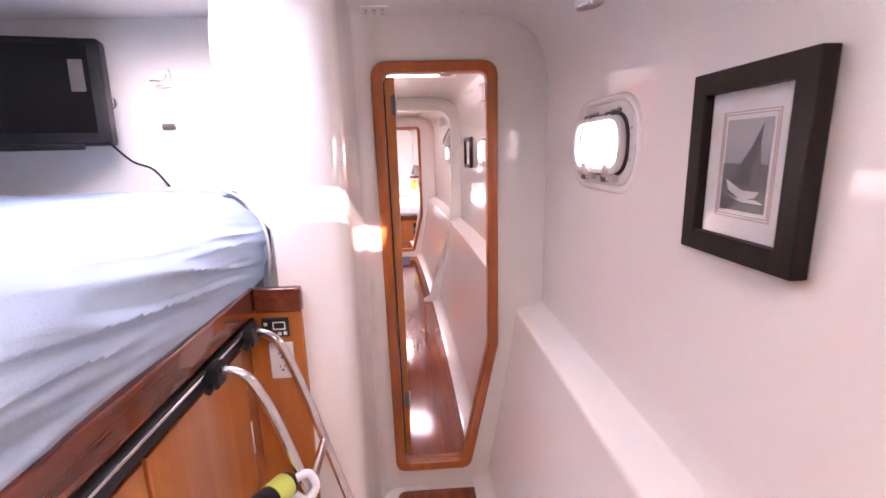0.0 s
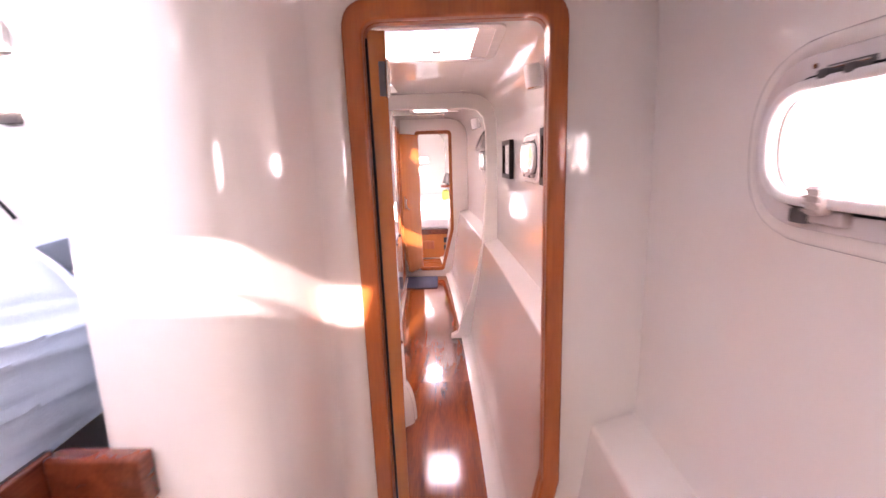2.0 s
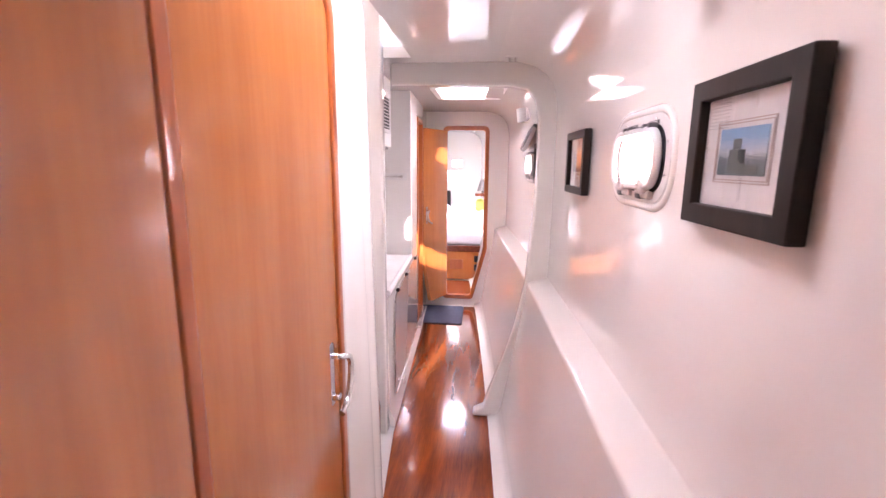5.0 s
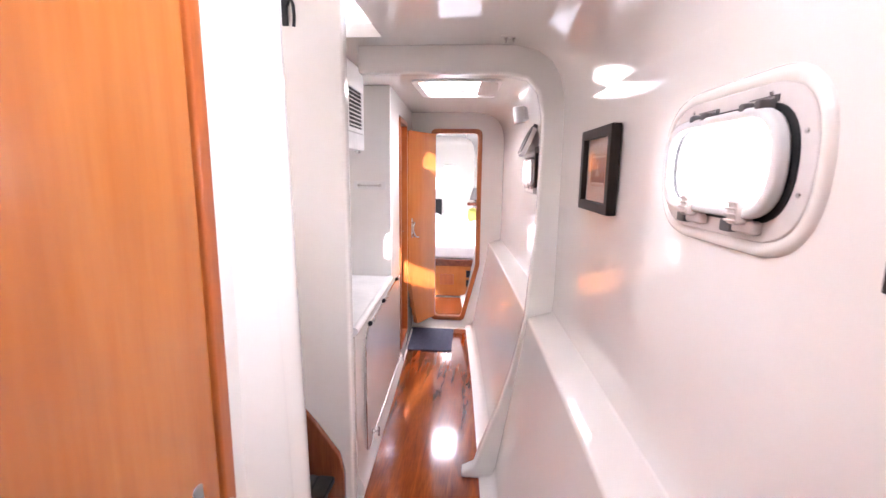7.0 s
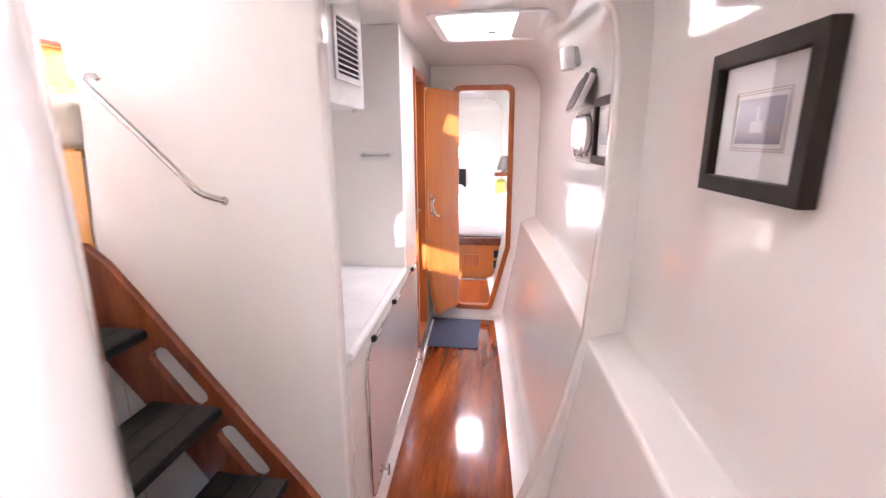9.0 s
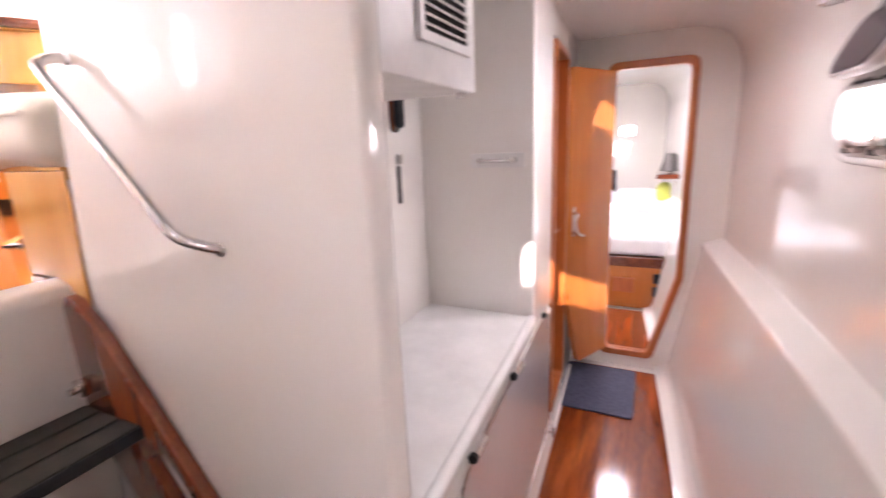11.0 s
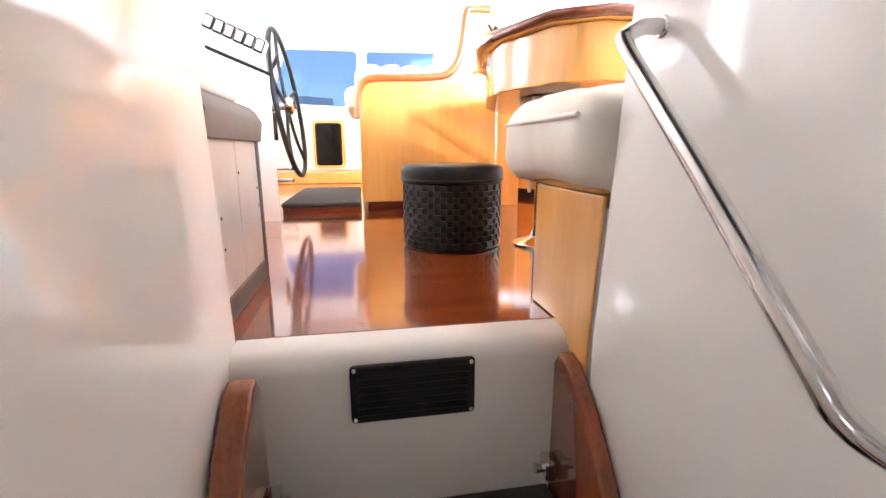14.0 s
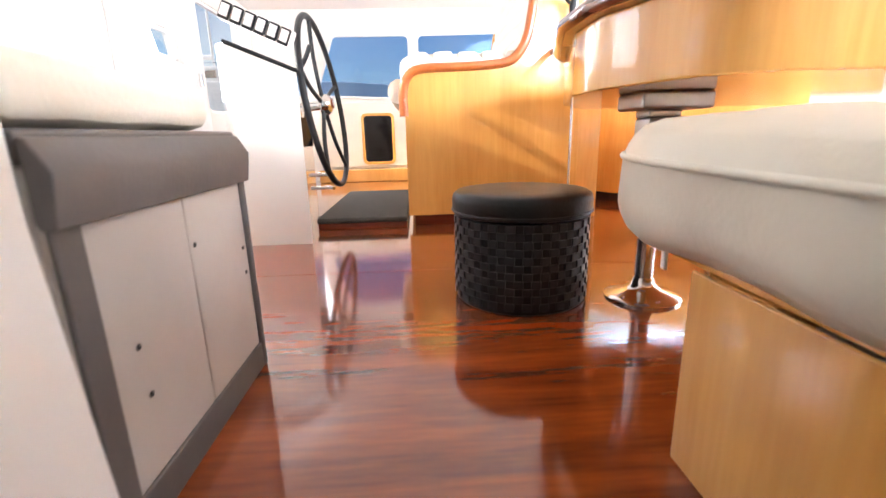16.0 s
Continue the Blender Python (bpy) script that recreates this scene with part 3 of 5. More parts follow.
# unseen blocker, added to keep sun from leaking through the void
wall("wall_sun_stop", box(-0.396, 0.555, 4.10, 4.14, -0.02, 2.555), "added unseen white wall that stops sun leaking past the stairwell")
wall("wall_stairwell_upper", box(0.56, 0.6, 4.2, 5.25, CEIL + 0.06, 2.6), "white upper wall of the stairwell")


def window_unit(name, outline, axis, at, depth, label):
    w = thing(name, label, "window", kind="structure")
    part("window_frame", ring(rounded(outline, 0.05), rounded(shrink(outline, 0.02), 0.04), depth, axis, at, 0.003), PLASTIC, w)
    p = part("pane", plate(rounded(shrink(outline, 0.015), 0.04), [], 0.006, axis, at + depth * 0.5), SKY_BLUE_GLASS if axis == "X" else GLASS, w)
    p.visible_shadow = False
    return w


n = 4
for outline in SIDE_WINDOWS:
    window_unit("window_%d" % n, outline, "X", -4.225, 0.03, "wide saloon window looking over the water")
    n += 1
# unseen window unit in the added opening
window_unit("window_14", ADDED_HULL_WINDOW, "X", -0.285, 0.03, "added unseen saloon window for the fill light")
for outline in AFT_WINDOWS:
    window_unit("window_%d" % n, outline, "Y", 3.42, 0.03, "saloon window in the white end wall")
    n += 1
for outline in FORE_WINDOWS:
    window_unit("window_%d" % n, outline, "Y", 8.31, 0.03, "wide saloon window")
    n += 1


# ---- soles ----
def sole_board(y0, y1):
    n = max(2, int((y1 - y0) / 0.1))
    yy = [y0 + (y1 - y0) * i / n for i in range(n + 1)]
    out = [(sole_right(y), y) for y in yy] + [(sole_left(y), y) for y in yy[::-1]]
    return plate(out, [], 0.012, "Z", -0.012, 0.0015)


hull_sole = thing("wooden_sole", "glossy varnished red-brown wooden floor boards", "floor boards", kind="structure")
for y0, y1 in ((2.925, 4.60), (4.603, 7.333)):
    part("board", sole_board(y0, y1), FLOOR_WOOD, hull_sole)
part("board", plate(oval(0.935, 2.55, 0.37, 0.56, 0.04), [], 0.014, "Z", -0.011, 0.003), FLOOR_WOOD, hull_sole)
part("board", plate(oval(0.66, 7.92, 0.66, 0.9, 0.04), [], 0.012, "Z", -0.011, 0.003), FLOOR_WOOD, hull_sole)
part("curb", tube([(sole_right(y) + 0.012, y, 0.0) for y in [2.93 + 0.22 * i for i in range(11)]], 0.012, 8, 2), GEL, hull_sole, "white moulded edge along the boards")
part("curb", tube([(sole_right(y) + 0.012, y, 0.0) for y in [5.4 + 0.2 * i for i in range(11)]], 0.012, 8, 2), GEL, hull_sole)
part("curb", tube([(sole_left(y) - 0.012, y, 0.0) for y in [5.26 + 0.2 * i for i in range(11)]], 0.014, 8, 2), GEL, hull_sole)
sal = thing("saloon_sole", "glossy varnished red-brown wooden saloon floor", "floor boards", kind="structure")
xs = [-0.412, -1.32, -2.3, -3.3, -4.2]
for a, b in zip(xs, xs[1:]):
    part("board", box(b + 0.001, a - 0.001, 3.5, 8.28, SOLE_SALOON - 0.012, SOLE_SALOON, 0.001), FLOOR_WOOD, sal)

# ---- skylight hatches and outside ----
def hatch(name, cx, cy, w, h):
    t = thing(name, "square deck hatch skylight with a pale frame", "skylight", kind="structure")
    part("hatch_frame", ring(oval(cx, cy, w + 0.07, h + 0.07, 0.07, 6), oval(cx, cy, w - 0.01, h - 0.01, 0.045, 6), 0.012, "Z", CEIL - 0.009, 0.003), PLASTIC, t)
    p = part("pane", plate(oval(cx, cy, w - 0.004, h - 0.004, 0.045, 6), [], 0.008, "Z", CEIL + 0.045), GLASS, t)
    p.visible_shadow = False
    part("latch", box(cx - 0.022, cx + 0.022, cy + h / 2 - 0.05, cy + h / 2 - 0.012, CEIL + 0.018, CEIL + 0.042, 0.006), RUBBER, t, "dark grey hatch latch")
    for s in (-1, 1):
        part("strut", tube([(cx + s * w * 0.36, cy - h * 0.42, CEIL + 0.03), (cx + s * w * 0.2, cy - h * 0.30, CEIL + 0.035), (cx + s * w * 0.1, cy - h * 0.26, CEIL + 0.038)], 0.007, 8, 3), RUBBER, t, "dark curved strut")
    return t


for i, (cx, cy, w, h) in enumerate(HATCHES.values()):
    hatch("skylight_%d" % (i + 1), cx, cy, w, h)
structure(part("water", plate([(-3000, -3000), (3000, -3000), (3000, 3000), (-3000, 3000)], [], -0.05, "Z", -0.9), material("harbour_water", (0.05, 0.10, 0.16), 0.12, tint=(0.03, 0.07, 0.12), scale=0.3, bump=0.6, bump_scale=3)), "blue harbour water reaching the horizon", "water")


def moored_boat(x, y, length, beam, deck, mast, label):
    """A white yacht lying along y: flared hull, deckhouse with a dark window band, mast, boom and rails."""
    b = thing("moored_boat", label, "boat", (x, y, -0.9), "moored boats outside")
    hull = [(-length / 2, -beam / 2), (length * 0.2, -beam / 2), (length * 0.4, -beam * 0.25), (length / 2, 0), (length * 0.4, beam * 0.25), (length * 0.2, beam / 2), (-length / 2, beam / 2)]
    part("hull", plate([(q, p) for p, q in hull], [], deck, "Z", 0.0, 0.05), PLASTIC, b)
    cab = part("cabin", plate([(q * 0.6, p * 0.5 - 0.4) for p, q in hull], [], 0.62, "Z", deck, 0.12), PLASTIC, b)
    part("cabin_window", box(beam * 0.3, beam * 0.312, -length * 0.24, length * 0.06, deck + 0.2, deck + 0.45), SMOKE, cab)
    part("mast", tube([(0, 0.3, deck), (0, 0.3, deck + mast)], 0.05, 8, 1), PLASTIC, b)
    part("boom", tube([(0, 0.3, deck + 1.1), (0, -length * 0.38, deck + 1.15)], 0.09, 8, 1), PLASTIC, b, "furled white sail on the boom")
    for s in (-0.42, -0.2, 0.0, 0.2):
        part("stanchion", tube([(beam * 0.48, length * s, deck), (beam * 0.48, length * s, deck + 0.6)], 0.02, 6, 1), CHROME, b)
    part("guard_rail", tube([(beam * 0.48, -length * 0.42, deck + 0.6), (beam * 0.48, length * 0.2, deck + 0.6)], 0.014, 6, 1), CHROME, b)
    return b


moored_boat(-19, -3.2, 14, 4.2, 4.4, 11, "large white sailing yacht moored on the water outside")
moored_boat(-24, 9.4, 8, 2.8, 1.7, 8, "smaller white sailing yacht moored farther off")
moored_boat(-46, -7.0, 11, 3.4, 2.0, 12, "distant white yacht on a mooring")
far = structure(part("backdrop", plate([(-700, -60), (-700, 200), (-690, 200), (-690, -60)], [], 8, "Z", -1), material("far_shore", (0.05, 0.07, 0.08), 0.9, scale=0.1)), "dark far shore", "backdrop")

# ---- doors ----
def cabin_door_handle(d, w, z, s):
    hd = part("handle", tube([(w - 0.045, s * 0.018, z + 0.035), (w - 0.045, s * 0.045, z + 0.035), (w - 0.03, s * 0.055, z + 0.03), (w - 0.015, s * 0.055, z), (w - 0.025, s * 0.055, z - 0.045), (w - 0.05, s * 0.055, z - 0.075), (w - 0.09, s * 0.055, z - 0.088)], 0.0075, 10, 4), CHROME, d, "polished chrome lever handle")
    part("escutcheon", plate(oval(w - 0.05, z - 0.01, 0.022, 0.16, 0.01), [], s * 0.005, "Y", s * 0.0165, 0.001), CHROME, hd)
    part("thumb_turn", box(w - 0.06, w - 0.04, min(s * 0.02, s * 0.04), max(s * 0.02, s * 0.04), z - 0.075, z - 0.06, 0.004), CHROME, hd)


def door_leaf(name, outline, radii, hinge, angle, label, vent=False, handle_z=0.96, thick=0.04):
    d = thing(name, label, "door", hinge)
    d.rotation_euler = (0, 0, radians(angle))
    part("leaf", plate(rounded(outline, radii, 6), [], thick, "Y", -thick / 2, 0.003), DOOR_WOOD, d)
    w = max(p[0] for p in outline)
    for s in (-1, 1):
        cabin_door_handle(d, w, handle_z, s)
    for z in (0.4, 1.62):
        h = part("hinge", box(-0.003, -0.0005, -0.019, -0.002, z - 0.036, z + 0.036, 0.0008), RUBBER, d, "small steel butt hinge")
        part("pin", tube([(-0.004, -0.02, z - 0.04), (-0.004, -0.02, z + 0.04)], 0.005, 8, 1), CHROME, h)
    if vent:
        c = w - 0.15
        v = part("vent_frame", ring(oval(c, 0.36, 0.13, 0.19, 0.012), oval(c, 0.36, 0.11, 0.17, 0.006), 0.008, "Y", -thick / 2 - 0.008), FRAME_WOOD, d)
        part("vent_shadow_plate", plate(oval(c, 0.36, 0.112, 0.172, 0.006), [], 0.001, "Y", -thick / 2 - 0.0012), DARK_WOOD, v)
        for k in range(8):
            part("slat", moved(box(-0.055, 0.055, -0.002, 0.008, -0.005, 0.005), Matrix.Translation((c, -thick / 2 - 0.005, 0.288 + 0.0205 * k)) @ Matrix.Rotation(radians(35), 4, "X")), DOOR_WOOD, v)
    return d


door_leaf("cabin_door", [(0, 0.125), (0.29, 0.125), (0.41, 0.66), (0.41, 1.72), (0, 1.72)], [0.006, 0.03, 0.03, 0.04, 0.006], (0.793, 2.902, 0), 104, "varnished cherry wood cabin door standing wide open")
door_leaf("end_cabin_door", [(0, 0.11), (0.28, 0.11), (0.41, 0.60), (0.41, 1.74), (0, 1.74)], [0.006, 0.03, 0.03, 0.04, 0.006], (0.538, 7.375, 0), 244, "varnished cherry wood cabin door standing ajar", True, 0.97)
f = thing("door_3", "cherry wood frame of the side compartment door", "door frame", kind="structure")
part("casing", ring(rounded(HEAD, 0.07, 8), rounded(shrink(HEAD, 0.03), 0.05, 8), 0.03, "X", 0.582, 0.005), FRAME_WOOD, f)
head_door = door_leaf("side_door", [(0, 0.10), (0.52, 0.10), (0.52, 1.77), (0, 1.77)], [0.04, 0.04, 0.05, 0.05], (0.585, 3.47, 0), 90, "varnished honey-coloured cherry door, closed", False, 0.93)
f = thing("door_4", "cherry wood locker door frame in the far passage", "door frame", kind="structure")
LOCK = [(6.56, 0.10), (6.97, 0.10), (6.97, 1.79), (6.56, 1.79)]
bm = ring(rounded(LOCK, 0.02, 4), rounded(shrink(LOCK, 0.03), 0.012, 4), 0.055, "X", 0, 0.003)
for v in bm.verts:
    v.co.x += lx(v.co.y) - 0.065
part("casing", bm, FRAME_WOOD, f)
bm = plate(shrink(LOCK, 0.03), [], 0.02, "X", -0.12)
for v in bm.verts:
    v.co.x += lx(v.co.y)
part("panel", bm, FRAME_WOOD, f)
hd = part("handle", tube([(lx(6.62) - 0.1, 6.64, 0.98), (lx(6.62) - 0.03, 6.64, 0.98), (lx(6.62) - 0.025, 6.66, 0.98), (lx(6.62) - 0.025, 6.74, 0.975)], 0.007, 8, 3), CHROME, f, "chrome lever handle")


# ---- pictures ----
def print_material(name, top, mid, low, figure):
    """A printed seascape: bands from sky to water broken up by noise."""
    m = bpy.data.materials.new(name)
    m.use_nodes = True
    t = m.node_tree
    b = t.nodes["Principled BSDF"]
    b.inputs["Roughness"].default_value = 0.6
    co = t.nodes.new("ShaderNodeTexCoord")
    sep = t.nodes.new("ShaderNodeSeparateXYZ")
    t.links.new(co.outputs["Generated"], sep.inputs[0])
    n = t.nodes.new("ShaderNodeTexNoise")
    mp = t.nodes.new("ShaderNodeMapping")
    mp.inputs["Scale"].default_value = (1, 2.5, 8)
    t.links.new(co.outputs["Generated"], mp.inputs[0])
    t.links.new(mp.outputs[0], n.inputs["Vector"])
    n.inputs["Scale"].default_value, n.inputs["Detail"].default_value = 3.5, 8
    ad = t.nodes.new("ShaderNodeMath")
    ad.operation = "MULTIPLY_ADD"
    ad.inputs[1].default_value = 0.35
    t.links.new(n.outputs["Fac"], ad.inputs[0])
    t.links.new(sep.outputs["Z"], ad.inputs[2])
    r = t.nodes.new("ShaderNodeValToRGB")
    e = r.color_ramp.elements
    e[0].position, e[0].color = 0.2, (*low, 1)
    e[1].position, e[1].color = 1.1, (*top, 1)
    for pos, c in ((0.5, figure), (0.66, mid)):
        k = e.new(pos)
        k.color = (*c, 1)
    t.links.new(ad.outputs[0], r.inputs[0])
    t.links.new(r.outputs[0], b.inputs["Base Color"])
    return m


SAIL = material("print_dark_sail", (0.05, 0.05, 0.055), 0.6, scale=20)
PALE = material("print_pale", (0.62, 0.61, 0.6), 0.6, scale=20)
LINE = material("mat_bevel_line", (0.55, 0.42, 0.36), 0.7, scale=20)
SEA = material("print_sea", (0.12, 0.12, 0.125), 0.6, tint=(0.05, 0.05, 0.055), scale=30, stretch=(1, 1, 5))
SAIL2 = material("print_grey_sail", (0.11, 0.11, 0.12), 0.6, scale=20)
BRICK_RED = material("print_red", (0.20, 0.045, 0.03), 0.6, tint=(0.1, 0.03, 0.025), scale=60)
ROCK = material("print_rock_dark", (0.03, 0.05, 0.05), 0.6, tint=(0.07, 0.10, 0.08), scale=60)
PIC_GLASS = glass_material("picture_glass")


def picture(y0, y1, z0, z1, label, art, fw=0.038, mat_w=0.05, boat=False, shapes=()):
    """A framed print hung on the hull side."""
    yc, zc = (y0 + y1) / 2, (z0 + z1) / 2
    w, h = y1 - y0, z1 - z0
    p = thing("framed_picture", label, "picture", (hull_x(yc) - 0.004, yc, zc), "framed pictures along the hull")
    p.rotation_euler = (0, 0, math.atan(0.017 * max(0.0, yc - 2.0)))
    R = lambda a, b: [(-a / 2, -b / 2), (a / 2, -b / 2), (a / 2, b / 2), (-a / 2, b / 2)]
    part("frame", ring(R(w, h), R(w - 2 * fw, h - 2 * fw), 0.026, "X", -0.028, 0.003), PICFRAME, p)
    part("passepartout", box(-0.011, -0.008, -w / 2 + fw - 0.004, w / 2 - fw + 0.004, -h / 2 + fw - 0.004, h / 2 - fw + 0.004), MAT_WHITE, p)
    aw, ah = w - 2 * fw - 2 * mat_w, h - 2 * fw - 2 * mat_w
    for g in (0.024, 0.016):
        part("border_line", ring(R(aw + g, ah + g), R(aw + g - 0.003, ah + g - 0.003), 0.001, "X", -0.0125), LINE, p)
    pr = part("print", box(-0.013, -0.0115, -aw / 2, aw / 2, -ah / 2, ah / 2), art, p)
    if boat:
        part("sea", box(-0.0137, -0.013, -aw / 2, aw / 2, -ah / 2, ah * 0.02), SEA, pr)
        part("sail_shape", plate([(-0.012, -ah * 0.2), (0.026, -ah * 0.16), (-0.012, ah * 0.2), (-0.03, ah * 0.44), (-0.026, ah * 0.1)], [], 0.0006, "X", -0.0145), SAIL, pr)
        part("jib_shape", plate([(-0.014, -ah * 0.2), (-0.028, ah * 0.3), (-0.034, -ah * 0.16)], [], 0.0006, "X", -0.0145), SAIL2, pr)
        part("hull_shape", plate([(-0.036, -ah * 0.27), (0.0, -ah * 0.27), (0.034, -ah * 0.16), (0.028, -ah * 0.27), (0.0, -ah * 0.37), (-0.028, -ah * 0.34)], [], 0.0006, "X", -0.0149), PALE, pr)
        part("wake_shape", plate([(-0.046, -ah * 0.40), (0.0, -ah * 0.40), (0.04, -ah * 0.31), (0.014, -ah * 0.36), (-0.03, -ah * 0.36)], [], 0.0006, "X", -0.0141), PALE, pr)
    for a, b2, c, d, m in shapes:
        part("print_shape", box(-0.0139, -0.0131, a * aw / 2, b2 * aw / 2, c * ah / 2, d * ah / 2, 0.0003), m, pr)
    g = part("glass", box(-0.018, -0.0165, -w / 2 + fw - 0.003, w / 2 - fw + 0.003, -h / 2 + fw - 0.003, h / 2 - fw + 0.003), PIC_GLASS, p)
    g.visible_shadow = False
    return p


picture(1.668, 1.910, 1.268, 1.555, "dark wood frame with a grey print of a sailing yacht", print_material("print_yacht", (0.42, 0.42, 0.42), (0.3, 0.3, 0.31), (0.1, 0.1, 0.11), (0.16, 0.16, 0.17)), 0.034, 0.042, True)
picture(3.095, 3.385, 1.318, 1.568, "dark wood frame with a red and grey print of boats", print_material("print_boats", (0.32, 0.33, 0.36), (0.24, 0.24, 0.26), (0.16, 0.05, 0.03), (0.1, 0.08, 0.08)), 0.034, 0.042, False, [(-0.9, 0.95, -0.8, -0.1, BRICK_RED), (-0.8, 0.9, 0.22, 0.62, BRICK_RED), (-1, 1, -0.08, -0.02, PALE), (-1, 1, 0.64, 0.7, PALE), (-0.5, -0.42, -0.6, 0.9, SAIL), (0.3, 0.36, -0.6, 0.95, SAIL), (-0.95, 0.8, -0.98, -0.86, SAIL)])
picture(3.552, 3.842, 1.323, 1.562, "dark wood frame with a blue print of a sea rock", print_material("print_rock", (0.16, 0.36, 0.6), (0.5, 0.55, 0.6), (0.05, 0.1, 0.1), (0.1, 0.14, 0.16)), 0.034, 0.05, False, [(-0.2, 0.5, -0.9, 0.1, ROCK), (0.0, 0.35, 0.08, 0.55, ROCK), (-0.75, -0.2, -0.9, -0.55, ROCK)])
picture(4.62, 4.905, 1.314, 1.549, "dark wood frame with a small violet-grey print", print_material("print_violet", (0.42, 0.40, 0.46), (0.36, 0.34, 0.42), (0.2, 0.18, 0.24), (0.4, 0.3, 0.3)), 0.028, 0.055, False, [(-0.25, 0.3, -0.5, 0.0, PALE), (-0.05, 0.08, -0.02, 0.6, PALE)])
picture(5.55, 5.79, 1.315, 1.55, "dark wood frame with a pale print, hung near the portlight", print_material("print_pale_sea", (0.6, 0.58, 0.56), (0.5, 0.47, 0.46), (0.2, 0.2, 0.24), (0.3, 0.28, 0.3)), 0.03, 0.04)


# ---- passage fittings ----
def cleats(name, cx, cy, n, label):
    c = thing(name, label, "hook", (cx, cy, CEIL))
    part("base_plate", plate(oval(0, 0, 0.026 * n + 0.02, 0.045, 0.012), [], 0.004, "Z", -0.004, 0.001), GEL, c)
    for k in range(n):
        x = (k - (n - 1) / 2) * 0.028
        k1 = part("hook", tube([(x, 0.008, -0.004), (x, 0.006, -0.018), (x, -0.006, -0.022), (x, -0.012, -0.014)], 0.004, 8, 3), CHROME, c)
        part("rosette", lathe([(0.009, -0.008), (0.009, -0.004)], (x, 0.008, 0), 12), CHROME, k1)
    return c


cleats("ceiling_hooks", 0.76, 2.78, 3, "small row of steel hooks on a white plate on the ceiling")
cleats("ceiling_hooks", 1.06, 5.21, 2, "small pair of steel hooks on a white plate on the ceiling")


def wall_lamp(y, z):
    x = hull_x(y)
    l = thing("reading_lamp", "small white cylindrical lamp fixed high on the hull side", "lamp", (x, y, z), "lamps along the hull")
    part("bracket", box(-0.03, 0.0, -0.03, 0.03, -0.03, 0.05, 0.01), PLASTIC, l)
    s = part("shade", moved(lathe([(0.034, -0.045), (0.036, -0.04), (0.036, 0.04), (0.03, 0.048)], (0, 0, 0), 24), Matrix.Translation((-0.055, 0, 0.0)) @ Matrix.Rotation(radians(-8), 4, "Y")), PLASTIC, l)
    part("trim_ring", moved(lathe([(0.036, -0.049), (0.037, -0.045), (0.032, -0.044), (0.03, -0.049)], (0, 0, 0), 24), Matrix.Translation((-0.055, 0, 0.0)) @ Matrix.Rotation(radians(-8), 4, "Y")), CHROME, s, "thin chrome ring")
    return l


wall_lamp(3.87, 1.775)
wall_lamp(6.22, 1.76)
wall_lamp(2.35, 1.84)

# port sash hooked open above the far portlight
px, py, pz = hull_x(6.0), 6.0, 1.43
c = thing("portlight_cover", "dark mauve-grey portlight sash hooked up above its opening", "cover", (px - 0.046, 6.02, 1.59))
lean = Matrix.Rotation(radians(24), 4, "Y")
part("cover", moved(plate(oval(0, 0, 0.30, 0.145, 0.071), [], 0.01, "X", -0.008, 0.003), lean), SMOKE_GREY, c, "dark mauve-grey tinted pane")
part("rim", moved(ring(oval(0, 0, 0.318, 0.16, 0.078), oval(0, 0, 0.286, 0.131, 0.064), 0.024, "X", -0.004, 0.004), lean), PORT, c, "pale rim")
for d in (-0.085, 0.05):
    part("hinge", moved(box(-0.006, 0.03, d - 0.02, d + 0.02, 0.072, 0.096, 0.003), lean), RUBBER, c)

# doormat
m = thing("doormat", "blue-grey woven doormat lying on the wooden floor", "mat", (0.55, 7.05, 0.0))
bm = plate(rounded([(-0.165, -0.245), (0.195, -0.245), (0.185, 0.25), (-0.21, 0.25)], 0.02), [], 0.01, "Z", 0.0005, 0.003)
part("woven_mat", bm, MAT_BLUE, m)
part("binding", tube([(x, y, 0.006) for x, y in rounded([(-0.165, -0.245), (0.195, -0.245), (0.185, 0.25), (-0.21, 0.25)], 0.02)], 0.006, 6, 1, closed=True), MAT_BLUE, m, "stitched dark edge binding")

# nook: air conditioner, towel bar, counter, locker front
a = thing("air_conditioner", "white wall-mounted box with a louvred air outlet", "air conditioner", (0, 0, 0))
part("housing", box(-0.018, 0.356, 5.172, 5.757, 1.522, CEIL - 0.002, 0.006), PLASTIC, a)
gr = part("grille_frame", ring([(5.455, 1.6), (5.715, 1.6), (5.715, 1.82), (5.455, 1.82)], [(5.478, 1.622), (5.692, 1.622), (5.692, 1.798), (5.478, 1.798)], 0.012, "X", 0.352, 0.003), PLASTIC, a)
# black plate on the solid housing gives the dark between the louvres
part("duct_shade", box(0.3565, 0.3585, 5.475, 5.695, 1.618, 1.802), BLACK, a, "flat black plate standing for the shaded opening behind the louvres")
for k in range(9):
    part("louvre", moved(box(-0.008, 0.008, 5.476, 5.694, -0.002, 0.002), Matrix.Translation((0.362, 0, 1.634 + 0.0185 * k)) @ Matrix.Rotation(radians(30), 4, "Y")), PLASTIC, gr)
part("drain", tube([(0.33, 5.72, 1.522), (0.33, 5.72, 1.508)], 0.012, 10, 1), CHROME, a)
t = thing("towel_bar", "small chrome towel bar on a white plate", "towel bar", (0.28, 6.15, 1.333))
part("back_plate", plate(oval(0, 0, 0.2, 0.05, 0.006), [], -0.004, "Y", 0.0, 0.001), PLASTIC, t)
